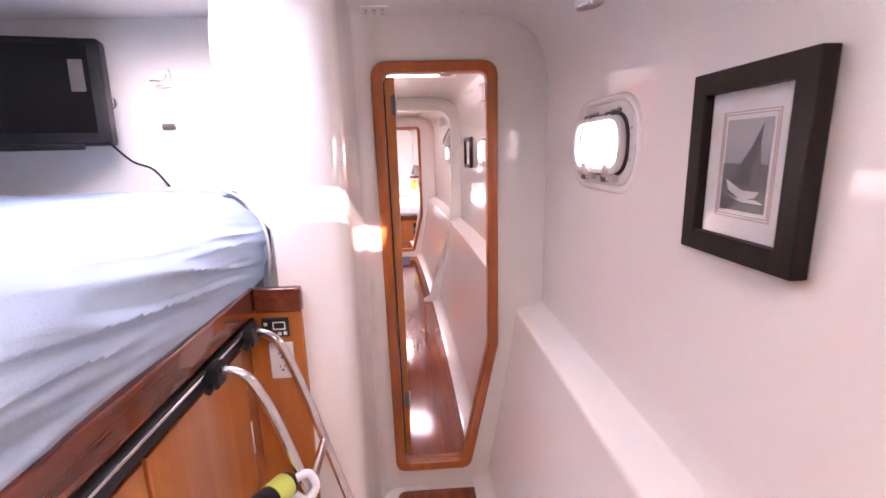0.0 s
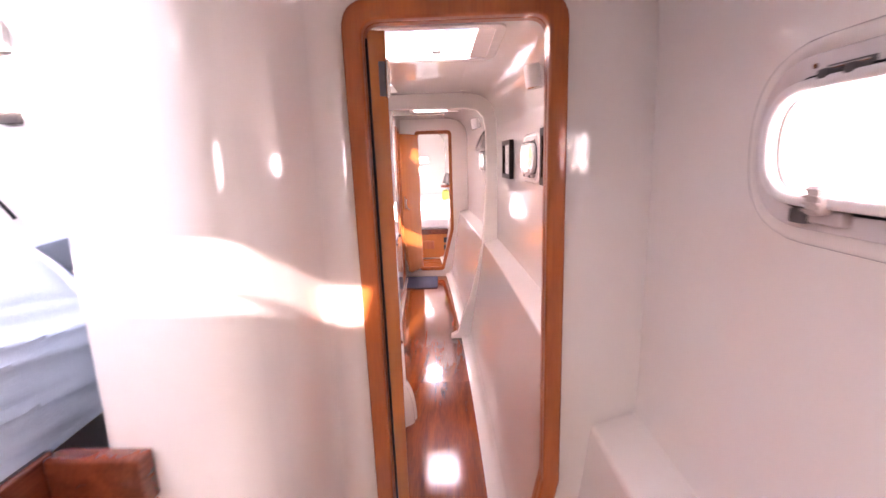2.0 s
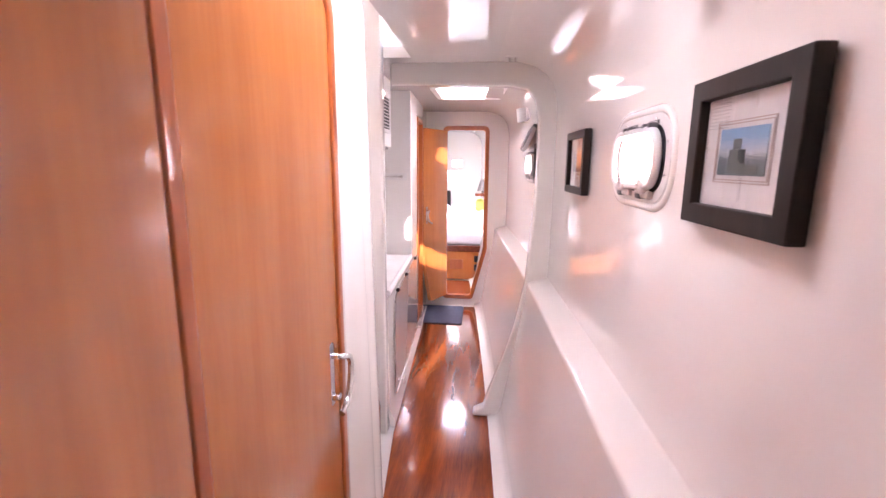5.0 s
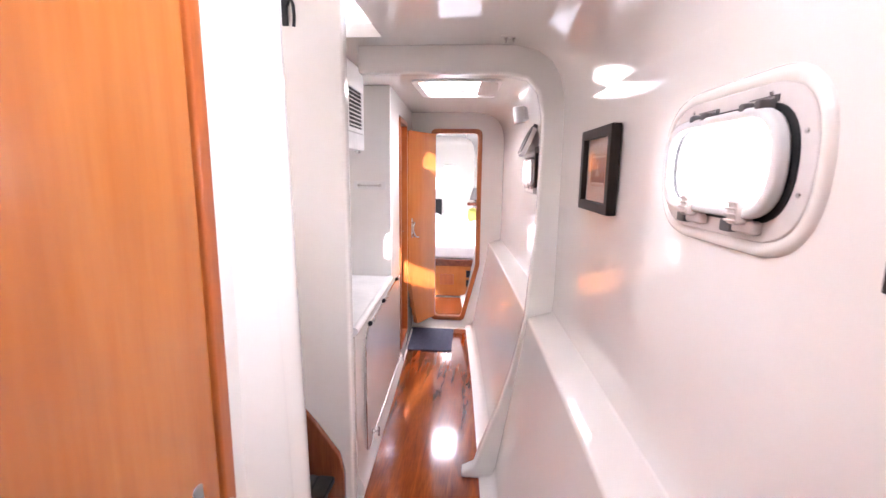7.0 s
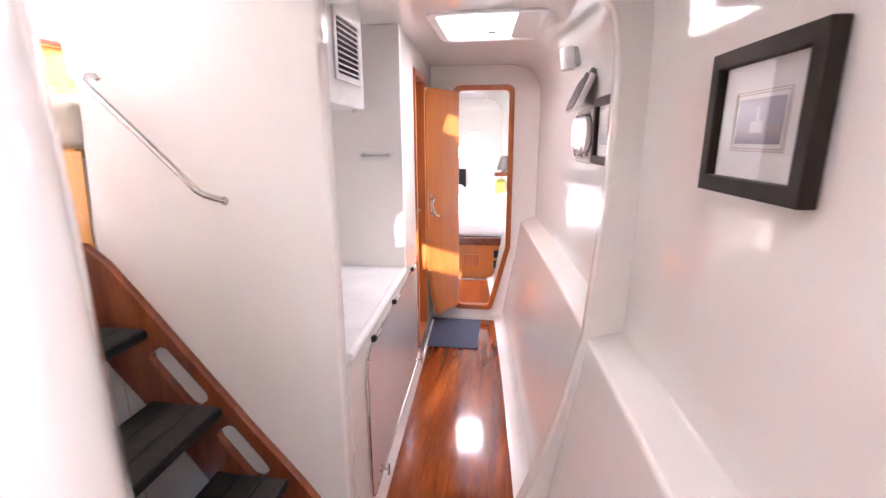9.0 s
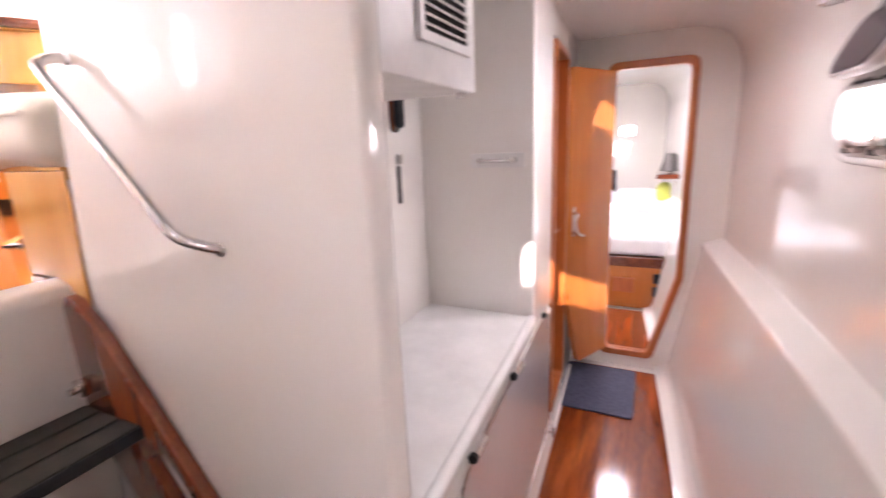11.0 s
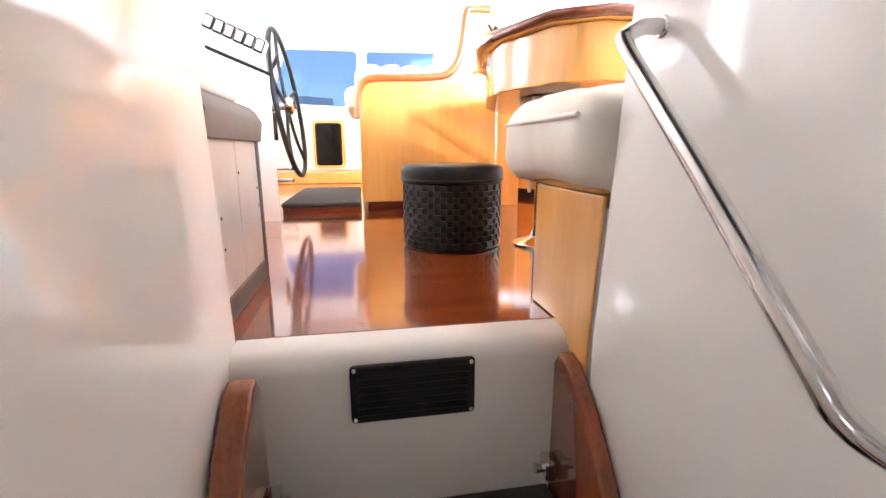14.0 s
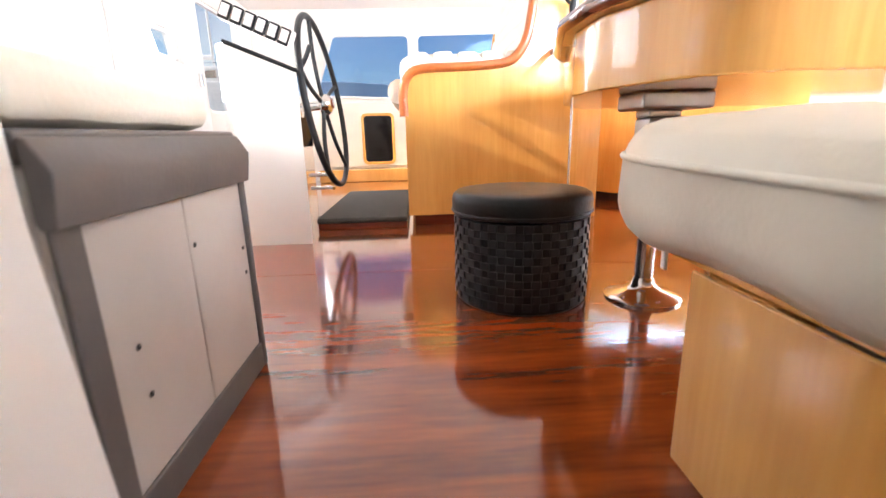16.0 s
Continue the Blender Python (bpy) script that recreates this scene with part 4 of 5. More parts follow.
part("bar", tube([(-0.062, -0.03, 0), (0.062, -0.03, 0)], 0.005, 8, 1), CHROME, t)
for s in (-1, 1):
    part("post", tube([(s * 0.062, -0.004, 0), (s * 0.062, -0.036, 0)], [0.011, 0.008, 0.008], 10, 3), CHROME, t)
ct = thing("counter", "white moulded counter top with a raised lip", "counter", kind="")
part("top", plate([(-0.018, 5.172), (lx(5.172) - 0.03, 5.172), (lx(6.148) - 0.03, 6.148), (-0.018, 6.148)], [], 0.03, "Z", 0.735, 0.006), PLASTIC, ct)
part("lip", tube([(lx(5.18) - 0.025, 5.18, 0.755), (lx(5.7) - 0.025, 5.7, 0.755), (lx(6.148) - 0.025, 6.148, 0.755)], 0.016, 10, 3), PLASTIC, ct)
lk = thing("locker", "white moulded locker under the counter with a glossy mauve-grey door", "cabinet")
bm = sheet([[(lx(y) - 0.022 + (0.03 if z < 0.1 else 0), y, z) for z in (-0.01, 0.03, 0.1, 0.4, 0.735)] for y in (5.172, 5.6, 6.0, 6.3, 6.56)], (-0.03, 0, 0))
part("body", bm, GEL, lk)


def on_locker(y, off=0.0):
    return lx(y) - 0.022 + off


DOORL = rounded([(5.33, 0.09), (6.5, 0.075), (6.5, 0.70), (5.33, 0.70)], [0.05, 0.05, 0.05, 0.12], 8)
bm = plate(DOORL, [], 0.008, "X", 0.001, 0.0)
for v in bm.verts:
    v.co.x += on_locker(v.co.y)
dr = part("door", bm, PANEL_GREY, lk, "glossy mauve-grey panel")
bm = tube([(on_locker(y, 0.008), y, z) for y, z in DOORL], 0.005, 6, 1, closed=True)
part("edge_trim", bm, CHROME, dr, "thin steel edge trim")
for y in (5.47, 5.85, 6.36):
    h = part("hinge", tube([(on_locker(y, 0.016), y - 0.035, 0.705), (on_locker(y + 0.035, 0.016), y + 0.035, 0.705)], 0.011, 10, 1), CHROME, dr, "steel hinge with black ends")
    part("end_cap", tube([(on_locker(y, 0.016), y - 0.048, 0.705), (on_locker(y, 0.016), y - 0.036, 0.705)], 0.0115, 10, 1), BLACK, h)
for y, z in ((5.457, 0.127), (6.418, 0.10)):
    la = part("latch", tube([(on_locker(y, 0.008), y, z), (on_locker(y, 0.042), y, z)], 0.006, 8, 1), CHROME, dr, "chrome T-shaped turn latch")
    part("knob", tube([(on_locker(y, 0.042), y - 0.004, z - 0.022), (on_locker(y, 0.042), y + 0.004, z + 0.022)], 0.006, 8, 1), CHROME, la)
    part("rosette", moved(lathe([(0.016, 0), (0.014, 0.005)], (0, 0, 0), 14), Matrix.Translation((on_locker(y, 0.008), y, z)) @ Matrix.Rotation(radians(90), 4, "Y")), CHROME, la)
# ---- stairs ----
riser = structure(part("wall_riser", plate([(-0.405, 0.0), (-0.345, 0.0), (-0.345, 1.105), (-0.352, 1.128), (-0.37, 1.14), (-0.405, SOLE_SALOON + 0.002)], [], 0.542, "Y", 4.567, 0.0), GEL), "white moulded riser wall at the head of the stairs", "wall")
vt = thing("air_vent", "black plastic louvred air vent on the white riser", "vent", (-0.345, 4.843, 1.068))
part("vent_frame", ring(oval(0, 0, 0.2, 0.098, 0.008), oval(0, 0, 0.174, 0.074, 0.004), 0.009, "X", 0.0, 0.003), BLACK, vt)
part("backing", box(0.0, 0.002, -0.09, 0.09, -0.04, 0.04), BLACK, vt)
for k in range(6):
    part("slat", moved(box(-0.006, 0.006, -0.088, 0.088, -0.0015, 0.0015), Matrix.Translation((0.006, 0, -0.031 + 0.0124 * k)) @ Matrix.Rotation(radians(40), 4, "Y")), BLACK, vt)
for sy in (-1, 1):
    for sz in (-1, 1):
        part("screw", moved(lathe([(0.004, 0), (0.003, 0.002)], (0, 0, 0), 10), Matrix.Translation((0.009, sy * 0.093, sz * 0.042)) @ Matrix.Rotation(radians(90), 4, "Y")), CHROME, vt)
st = thing("companion_ladder", "steep wooden companionway steps with dark grip treads", "stairs")
OUT = [(-0.343, 0.0 + 0.90), (-0.343, 1.095), (-0.325, 1.118), (-0.295, 1.112), (-0.232, 1.06), (-0.108, 0.905), (0.172, 0.545), (0.312, 0.375), (0.405, 0.245), (0.425, 0.16), (0.425, 0.0), (0.20, 0.0), (0.12, 0.16), (-0.06, 0.42), (-0.2, 0.62), (-0.343, 0.80)]
SLOT1 = rounded([(-0.02, 0.60), (0.045, 0.64), (-0.09, 0.81), (-0.15, 0.77)], 0.03)
SLOT2 = rounded([(0.16, 0.36), (0.22, 0.40), (0.10, 0.56), (0.04, 0.52)], 0.03)
for y, w in ((4.57, 0.042), (5.08, 0.028)):
    part("stringer", plate(OUT, [SLOT1, SLOT2], w, "Y", y, 0.006), STRINGER_WOOD, st, "varnished wooden stringer with rounded top")
for z, xa, xb in ((0.862, -0.355 + 0.012, -0.13), (0.62, -0.16, 0.08), (0.385, 0.03, 0.275), (0.15, 0.18, 0.385)):
    tr = part("tread", box(xa, xb, 4.613, 5.079, z - 0.03, z - 0.004, 0.005), BLACK, st, "dark tread")
    n = 3
    for k in range(n):
        w = (xb - xa) / n
        part("grip_strip", box(xa + w * k + 0.006, xa + w * (k + 1) - 0.006, 4.616, 5.076, z - 0.0035, z, 0.0015), TREAD, tr)
for y, s in ((4.613, 1), (5.079, -1)):
    br = part("bracket", box(-0.335, -0.3, min(y, y + s * 0.02), max(y, y + s * 0.02), 0.895, 0.93, 0.004), CHROME, st, "small steel fixing bracket")
    part("bolt", tube([(-0.318, y + s * 0.018, 0.912), (-0.318, y + s * 0.034, 0.912)], 0.009, 8, 1), CHROME, br)
part("foot_bracket", tube([(0.36, 5.062, 0.0), (0.36, 5.062, 0.05)], 0.014, 10, 1), CHROME, st)
gb = thing("grab_rail", "bent stainless steel grab rail on the white panel", "handrail", (0, 5.11, 0))
part("rail", tube([(-0.178, 0.004, 1.576), (-0.178, -0.022, 1.575), (-0.176, -0.042, 1.565), (-0.165, -0.048, 1.548), (-0.04, -0.048, 1.425), (0.08, -0.048, 1.306), (0.108, -0.044, 1.275), (0.13, -0.022, 1.257), (0.150, 0.004, 1.245)], 0.0092, 14, 5), CHROME, gb)

ck = thing("coat_hook", "black coat hook on a plate high on the white panel", "hook", (0.27, 5.11, 1.985))
part("plate", box(-0.034, -0.012, -0.012, 0.0, -0.05, 0.05, 0.003), BLACK, ck)
part("hook", tube([(-0.012, -0.008, 0.02), (0.006, -0.03, 0.03), (0.022, -0.04, 0.012), (0.024, -0.038, -0.03), (0.018, -0.03, -0.06)], 0.006, 8, 4), BLACK, ck)

for x, z in ((-0.178, 1.576), (0.150, 1.245)):
    part("end_flange", moved(lathe([(0.0125, 0), (0.012, 0.002), (0.0095, 0.004)], (0, 0, 0), 18), Matrix.Translation((x, 0.0, z)) @ Matrix.Rotation(radians(90), 4, "X")), CHROME, gb)

# small fittings at the back of the nook
ht = thing("wall_handset", "dark oval handset with a brown edge hung on the nook wall", "handset", (-0.02, 5.955, 1.525))
part("cradle", moved(plate(oval(0, 0, 0.05, 0.17, 0.024), [], 0.014, "X", 0.0, 0.004), Matrix.Identity(4)), DARK_WOOD, ht, "brown wooden cradle")
part("handset", plate(oval(0, 0, 0.036, 0.14, 0.017), [], 0.022, "X", 0.014, 0.005), BLACK, ht)
bl = thing("wall_strip", "thin grey metal strip with a cap on the nook wall", "fitting", (-0.02, 5.965, 1.27))
part("strip", box(0.0, 0.008, -0.011, 0.011, -0.07, 0.06, 0.003), GREYTRIM, bl)
part("cap", box(0.0, 0.014, -0.016, 0.016, 0.066, 0.1, 0.004), CHROME, bl)

# ---- bunk cabin ----
bk = thing("bunk", "raised built-in bunk with cherry lockers and a dark fiddle rail", "bunk bed")
part("base", box(-1.28, 0.372, -0.58, 2.412, -0.01, 1.0, 0.004), FRAME_WOOD, bk)
for y0, y1 in ((1.86, 2.30), (1.39, 1.85), (0.92, 1.38), (0.45, 0.91), (-0.02, 0.44)):
    dr = part("locker_door", box(0.3725, 0.39, y0, y1, 0.06, 0.935, 0.004), DOOR_WOOD, bk, "flush cherry locker door")
    part("hinge", tube([(0.39, y1 - 0.004, 0.62), (0.39, y1 - 0.004, 0.72)], 0.004, 8, 1), CHROME, dr)
part("fiddle", box(0.355, 0.40, -0.55, 2.413, 1.003, 1.077, 0.006), DARK_WOOD, bk, "dark varnished mahogany fiddle rail")
track = part("ladder_track", box(0.3905, 0.404, -0.5, 2.38, 0.955, 0.995, 0.002), BLACK, bk, "black ladder track under the rail")
part("track_strip", tube([(0.405, -0.5, 0.984), (0.405, 2.38, 0.984)], 0.004, 8, 1), CHROME, track, "thin steel strip")
part("end_panel", box(0.373, 0.53, 2.398, 2.4135, 0.0, 1.003, 0.002), DOOR_WOOD, bk, "cherry end panel")
part("end_fiddle", box(0.402, 0.535, 2.385, 2.4145, 1.004, 1.077, 0.006), DARK_WOOD, bk)

rows = []
nx, ny = 92, 130
for i in range(nx + 1):
    row = []
    for j in range(ny + 1):
        u, v = i / nx, j / ny
        y = -0.5 + v * 3.34
        top = u < 0.5
        s = 0.0 if top else (u - 0.5) / 0.5
        if top:
            x = -1.26 + u / 0.5 * 1.58
            z = 1.335 - 0.02 * max(0, (u - 0.42) / 0.08) ** 2
        else:
            x = 0.32 + 0.085 * math.sin(min(1, s * 1.6) * math.pi / 2) - 0.05 * max(0, s - 0.55)
            z = 1.315 - 0.245 * s ** 1.15
        # soft swells on top; drawn-out creases that fan from the far corner on the side
        z += 0.009 * noise.noise(Vector((x * 3, y * 2.2, 0))) + 0.005 * noise.noise(Vector((x * 9 + y * 3, y * 6, 1)))
        ridge = 1 - abs(noise.noise(Vector((y * 1.6 + z, z * 15 + y * 2.0, 3)))) * 2.4
        fine = 1 - abs(noise.noise(Vector((y * 2.6, z * 30 + y * 5.0, 8)))) * 2.4
        if top:
            z += 0.006 * max(0, ridge) ** 3 * max(0, (x + 0.5) / 0.8)
        else:
            k = min(1, 0.35 + 1.6 * s) * (1 - 0.7 * max(0, s - 0.7) / 0.3)
            x += k * (0.017 * max(0, ridge) ** 2 + 0.008 * max(0, fine) ** 2 - 0.006) + 0.016 * noise.noise(Vector((y * 2.4, z * 6, 7)))
        if v > 0.97:
            z -= 0.05 * (v - 0.97) / 0.03
        row.append((x, min(y, 2.537) if x > 0.28 and u > 0.47 else y, z))
    rows.append(row)
mt = thing("mattress", "thick mattress under a pale blue fitted sheet", "mattress")
part("core", box(-1.25, 0.30, -0.49, 2.80, 1.0, 1.28, 0.05, 3), WHITE_SHEET, mt)
part("sheet", sheet(rows), SHEET, mt, "pale blue creased fitted sheet")

tv = thing("television", "black flat television on a wall bracket", "television", (-0.375, 2.735, 1.665))
tv.rotation_euler = (radians(-4), 0, radians(12))
part("housing", box(-0.26, 0.24, -0.03, 0.03, -0.17, 0.17, 0.012, 3), BLACK, tv)
part("screen", box(-0.235, 0.205, -0.0325, -0.0295, -0.13, 0.145), SMOKE, tv, "dark glossy screen")
part("speaker_bar", box(-0.22, 0.16, -0.045, -0.02, -0.185, -0.165, 0.006), BLACK, tv)
# window reflection at the screen's right edge, put in as a pale strip
part("reflection_strip", box(0.15, 0.19, -0.0345, -0.0325, 0.0, 0.10), GREYTRIM, tv, "pale grey strip standing for a window reflection")
part("bracket", box(-0.05, 0.05, 0.03, 0.13, -0.06, 0.06, 0.006), BLACK, tv)
bl = thing("reading_light", "small white and chrome reading light beside the television", "lamp", (-0.19, 2.87, 1.645))
part("base", moved(lathe([(0.022, 0), (0.022, 0.006), (0.012, 0.012)], (0, 0, 0), 20), Matrix.Rotation(radians(90), 4, "X")), CHROME, bl)
part("neck", tube([(0, -0.008, 0), (0, -0.04, 0.0)], 0.008, 10, 1), CHROME, bl)
part("shade", lathe([(0.021, -0.002), (0.023, 0.0), (0.023, 0.05), (0.018, 0.055)], (0, -0.05, 0), 20), PLASTIC, bl)
part("collar", lathe([(0.019, -0.032), (0.0225, -0.03), (0.0225, -0.002), (0.019, 0.0)], (0, -0.05, 0), 20), CHROME, bl, "chrome collar")
cb = thing("television_cable", "thin black cable hanging from the television", "cable")
part("cable", tube([(-0.14, 2.75, 1.5), (-0.11, 2.80, 1.44), (-0.06, 2.83, 1.41), (-0.02, 2.845, 1.345)], 0.004, 8, 4), BLACK, cb)
rl = thing("bunk_lamp", "small chrome reading lamp switch on the white wall", "lamp", (0.0, 2.87, 1.56))
part("base", box(-0.022, 0.022, -0.014, 0.0, -0.012, 0.012, 0.003), GREYTRIM, rl)
part("arm", tube([(-0.02, -0.01, 0.14), (-0.02, -0.04, 0.15), (0.02, -0.04, 0.15), (0.02, -0.01, 0.18)], 0.005, 8, 3), CHROME, rl)
part("lamp_head", box(-0.03, 0.03, -0.02, 0.0, 0.135, 0.195, 0.004), PLASTIC, rl)
hs = thing("bed_hose", "thin white hose curling over the corner of the mattress", "hose")
part("hose", tube([(0.16, 2.49, 1.36), (0.23, 2.49, 1.372), (0.30, 2.49, 1.358), (0.365, 2.49, 1.325), (0.415, 2.495, 1.25), (0.425, 2.50, 1.16), (0.415, 2.505, 1.08)], 0.0042, 8, 5), PLASTIC, hs)

sp = thing("switch_panel", "black switch panel with small buttons on the bunk end", "switch", (0.453, 2.397, 0.957))
part("plate", box(-0.039, 0.039, -0.006, 0.0, -0.03, 0.03, 0.003), BLACK, sp)
part("display", ring(oval(0.012, 0.006, 0.036, 0.024, 0.002), oval(0.012, 0.006, 0.030, 0.018, 0.001), 0.002, "Y", -0.008), PLASTIC, sp)
for x, z in ((-0.026, 0.012), (-0.024, -0.014), (0.012, -0.018), (0.028, -0.017)):
    part("button", box(x - 0.005, x + 0.005, -0.009, -0.006, z - 0.005, z + 0.005, 0.001), PLASTIC, sp)
ol = thing("power_outlet", "white duplex power outlet on the cherry panel", "outlet", (0.463, 2.397, 0.853))
part("plate", box(-0.035, 0.035, -0.005, 0.0, -0.057, 0.057, 0.003), PLASTIC, ol)
for z in (-0.02, 0.02):
    s = part("socket", plate(oval(0, z, 0.033, 0.028, 0.012), [], -0.002, "Y", -0.005, 0.0005), PLASTIC, ol)
    for x in (-0.007, 0.007):
        part("slot", box(x - 0.0012, x + 0.0012, -0.0075, -0.0068, z - 0.001, z + 0.008), BLACK, s)
    part("ground_hole", box(-0.003, 0.003, -0.0075, -0.0068, z - 0.011, z - 0.006), BLACK, s)

ld = thing("bunk_ladder", "polished steel tube ladder hooked on the bunk rail", "ladder")
RA = [(0.415, 2.31, 0.972), (0.44, 2.31, 0.978), (0.475, 2.305, 0.965), (0.50, 2.30, 0.93), (0.54, 2.29, 0.83), (0.62, 2.28, 0.56), (0.70, 2.27, 0.28), (0.775, 2.26, 0.01)]
RB = [(0.415, 2.09, 0.972), (0.44, 2.09, 0.978), (0.475, 2.09, 0.965), (0.50, 2.09, 0.93), (0.54, 2.09, 0.83), (0.62, 2.085, 0.56), (0.70, 2.08, 0.28), (0.775, 2.07, 0.01)]
for R in (RA, RB):
    part("rail", tube(R, 0.0125, 12, 4), CHROME, ld)
    x, y, z = R[0]
    h = part("hook", box(x - 0.012, x + 0.014, y - 0.026, y + 0.026, z - 0.028, z + 0.026, 0.006), BLACK, ld, "black plastic track hook")
    part("knob", tube([(x, y - 0.045, z - 0.02), (x, y - 0.026, z - 0.015)], 0.009, 8, 1), BLACK, h)
    x, y, z = R[-1]
    part("rubber_foot", lathe([(0.018, -0.01), (0.018, 0.03), (0.013, 0.035)], (x, y, z), 14), BLACK, ld)
for k in (0.66, 0.40, 0.16):
    part("rung", tube([(0.782 - k * 0.285, 2.27, k + 0.0), (0.782 - k * 0.285, 2.085, k + 0.0)], 0.0125, 12, 1), CHROME, ld)
fl = thing("flashlight", "black and yellow-green torch with a white strap on the ladder", "torch", (0.535, 2.03, 0.70))
fl.rotation_euler = (radians(78), radians(10), radians(-20))
YEL = material("yellow_green_plastic", (0.55, 0.62, 0.12), 0.35, scale=15)
part("body", lathe([(0.026, -0.05), (0.03, -0.045), (0.03, 0.05), (0.027, 0.055)], (0, 0, 0), 24), BLACK, fl)
part("sleeve", lathe([(0.0305, -0.035), (0.031, -0.034), (0.031, 0.02), (0.0305, 0.021)], (0, 0, 0), 24), YEL, fl, "yellow-green sleeve")
part("strap", tube([(0.02, -0.02, -0.05), (0.05, -0.03, -0.06), (0.06, 0.0, -0.075), (0.04, 0.03, -0.065), (0.02, 0.02, -0.05)], 0.01, 8, 4), WHITE_SHEET, fl, "white cloth strap")

# ---- end cabin ----
bd = thing("double_bed", "built-in berth with white bedding on a cherry base", "bed")
part("base", box(-0.2, 1.05, 8.42, 10.05, 0.0, 0.40, 0.01), DOOR_WOOD, bd)
part("rail", box(-0.2, 1.05, 8.39, 8.425, 0.36, 0.44, 0.008), DARK_WOOD, bd, "dark mahogany edge rail")
part("drawer_front", box(0.5, 0.66, 8.405, 8.42, 0.14, 0.26, 0.004), FRAME_WOOD, bd)
for z in (0.16, 0.27):
    part("switch", box(0.80, 0.86, 8.405, 8.42, z - 0.04, z + 0.04, 0.006), BLACK, bd)
part("mattress", cushion(-0.18, 1.02, 8.43, 10.03, 0.43, 0.62, 0.06, 5, 0.015), WHITE_SHEET, bd)
for k, (x, y, z) in enumerate(((0.15, 9.65, 0.72), (0.62, 9.7, 0.72), (0.3, 9.2, 0.66))):
    pl = thing("pillow", "plump white pillow on the berth", "pillow", (x, y, z), "pillows on the berth")
    pl.rotation_euler = (radians(25 if k < 2 else 4), 0, radians(6 * k))
    part("case", cushion(-0.24, 0.24, -0.16, 0.16, -0.07, 0.07, 0.065, k + 2, 0.04, 10, 0.01), WHITE_SHEET, pl)
hb = thing("headboard", "small black headboard behind the berth", "headboard")
part("panel", box(-0.3, 0.36, 10.03, 10.07, 0.39, 1.02, 0.015), BLACK, hb)
sh = thing("shelf", "dark mahogany shelf on the cabin wall", "shelf", (0.93, 9.3, 1.02))
part("board", box(-0.16, 0.12, -0.2, 0.2, -0.02, 0.02, 0.006), DARK_WOOD, sh)
part("bracket", box(0.0, 0.1, -0.02, 0.02, -0.1, -0.02, 0.006), DARK_WOOD, sh)
ls = thing("table_lamp", "small grey lamp standing on the shelf", "lamp", (0.88, 9.3, 1.04))
part("shade", lathe([(0.09, 0.02), (0.085, 0.04), (0.045, 0.17), (0.03, 0.18)], (0, 0, 0), 24), GREYTRIM, ls)
part("foot", lathe([(0.03, 0), (0.03, 0.01), (0.01, 0.03)], (0, 0, 0), 16), CHROME, ls)
fg = thing("folded_vest", "yellow-green folded vest lying by the pillow", "clothing", (0.84, 9.25, 0.86))
part("fabric", cushion(-0.06, 0.06, -0.07, 0.07, -0.07, 0.09, 0.04, 4, 0.01, 8, 0.012), YEL, fg)
pb = thing("bedside_box", "white box beside the berth", "box")
part("body", box(0.75, 0.98, 9.1, 9.4, 0.62, 0.79, 0.01), PLASTIC, pb)
eb = thing("window_13", "small oval portlight in the end wall", "window", kind="structure")
part("rim", ring(oval(0.45, 1.44, 0.2, 0.15, 0.06), oval(0.45, 1.44, 0.16, 0.11, 0.045), 0.02, "Y", 10.082, 0.003), PORT, eb)
# pane glows in place of daylight; the wall behind it is solid
part("pane", plate(oval(0.45, 1.44, 0.165, 0.115, 0.045), [], 0.004, "Y", 10.093), OUTSIDE, eb)

# ---- saloon ----
ot = thing("ottoman", "round black woven-leather ottoman with a padded lid", "ottoman", (-1.10, 5.057, SOLE_SALOON))
part("body", lathe([(0.148, 0.0), (0.152, 0.004), (0.1535, 0.1), (0.152, 0.198), (0.148, 0.2)], (0, 0, 0), 48), LEATHER, ot)
part("lid", lathe([(0.150, 0.2), (0.159, 0.205), (0.1615, 0.218), (0.1615, 0.236), (0.158, 0.248), (0.148, 0.255), (0.12, 0.2585), (0.06, 0.260), (0.01, 0.2605)], (0, 0, 0), 48), LEATHER, ot, "padded black leather lid")
part("lid_seam", tube([(0.162 * math.cos(a), 0.162 * math.sin(a), 0.212) for a in [2 * math.pi * k / 40 for k in range(40)]], 0.0022, 6, 1, closed=True), LEATHER, ot)
wv = bmesh.new()
for r in range(11):
    for k in range(52):
        if (r + k) % 2:
            continue
        a = 2 * math.pi * k / 52
        z = 0.012 + 0.017 * r
        own = box(-0.0105, 0.0105, -0.0022, 0.0022, 0.0, 0.0165, 0.0012, 1)
        join(wv, moved(own, Matrix.Rotation(a, 4, "Z") @ Matrix.Translation((0, -0.1545, z))))
tagged(part("weave", wv, WOVEN, ot, "black checkered weave"), kind="stuff")

bn = thing("bench", "pale grey laminate bench locker with dark grey edge trim", "bench")
part("body", box(-0.80, -0.416, 3.95, 4.532, SOLE_SALOON, 1.51, 0.004), BENCHGREY, bn)
part("front_panel", box(-0.617, -0.416, 4.5325, 4.538, SOLE_SALOON + 0.045, 1.468, 0.002), BENCHGREY, bn)
part("front_panel", box(-0.79, -0.6195, 4.5325, 4.538, SOLE_SALOON + 0.045, 1.468, 0.002), BENCHGREY, bn)
part("kick_trim", box(-0.803, -0.416, 4.5325, 4.541, SOLE_SALOON, SOLE_SALOON + 0.045, 0.003), GREYTRIM, bn, "dark grey kick board")
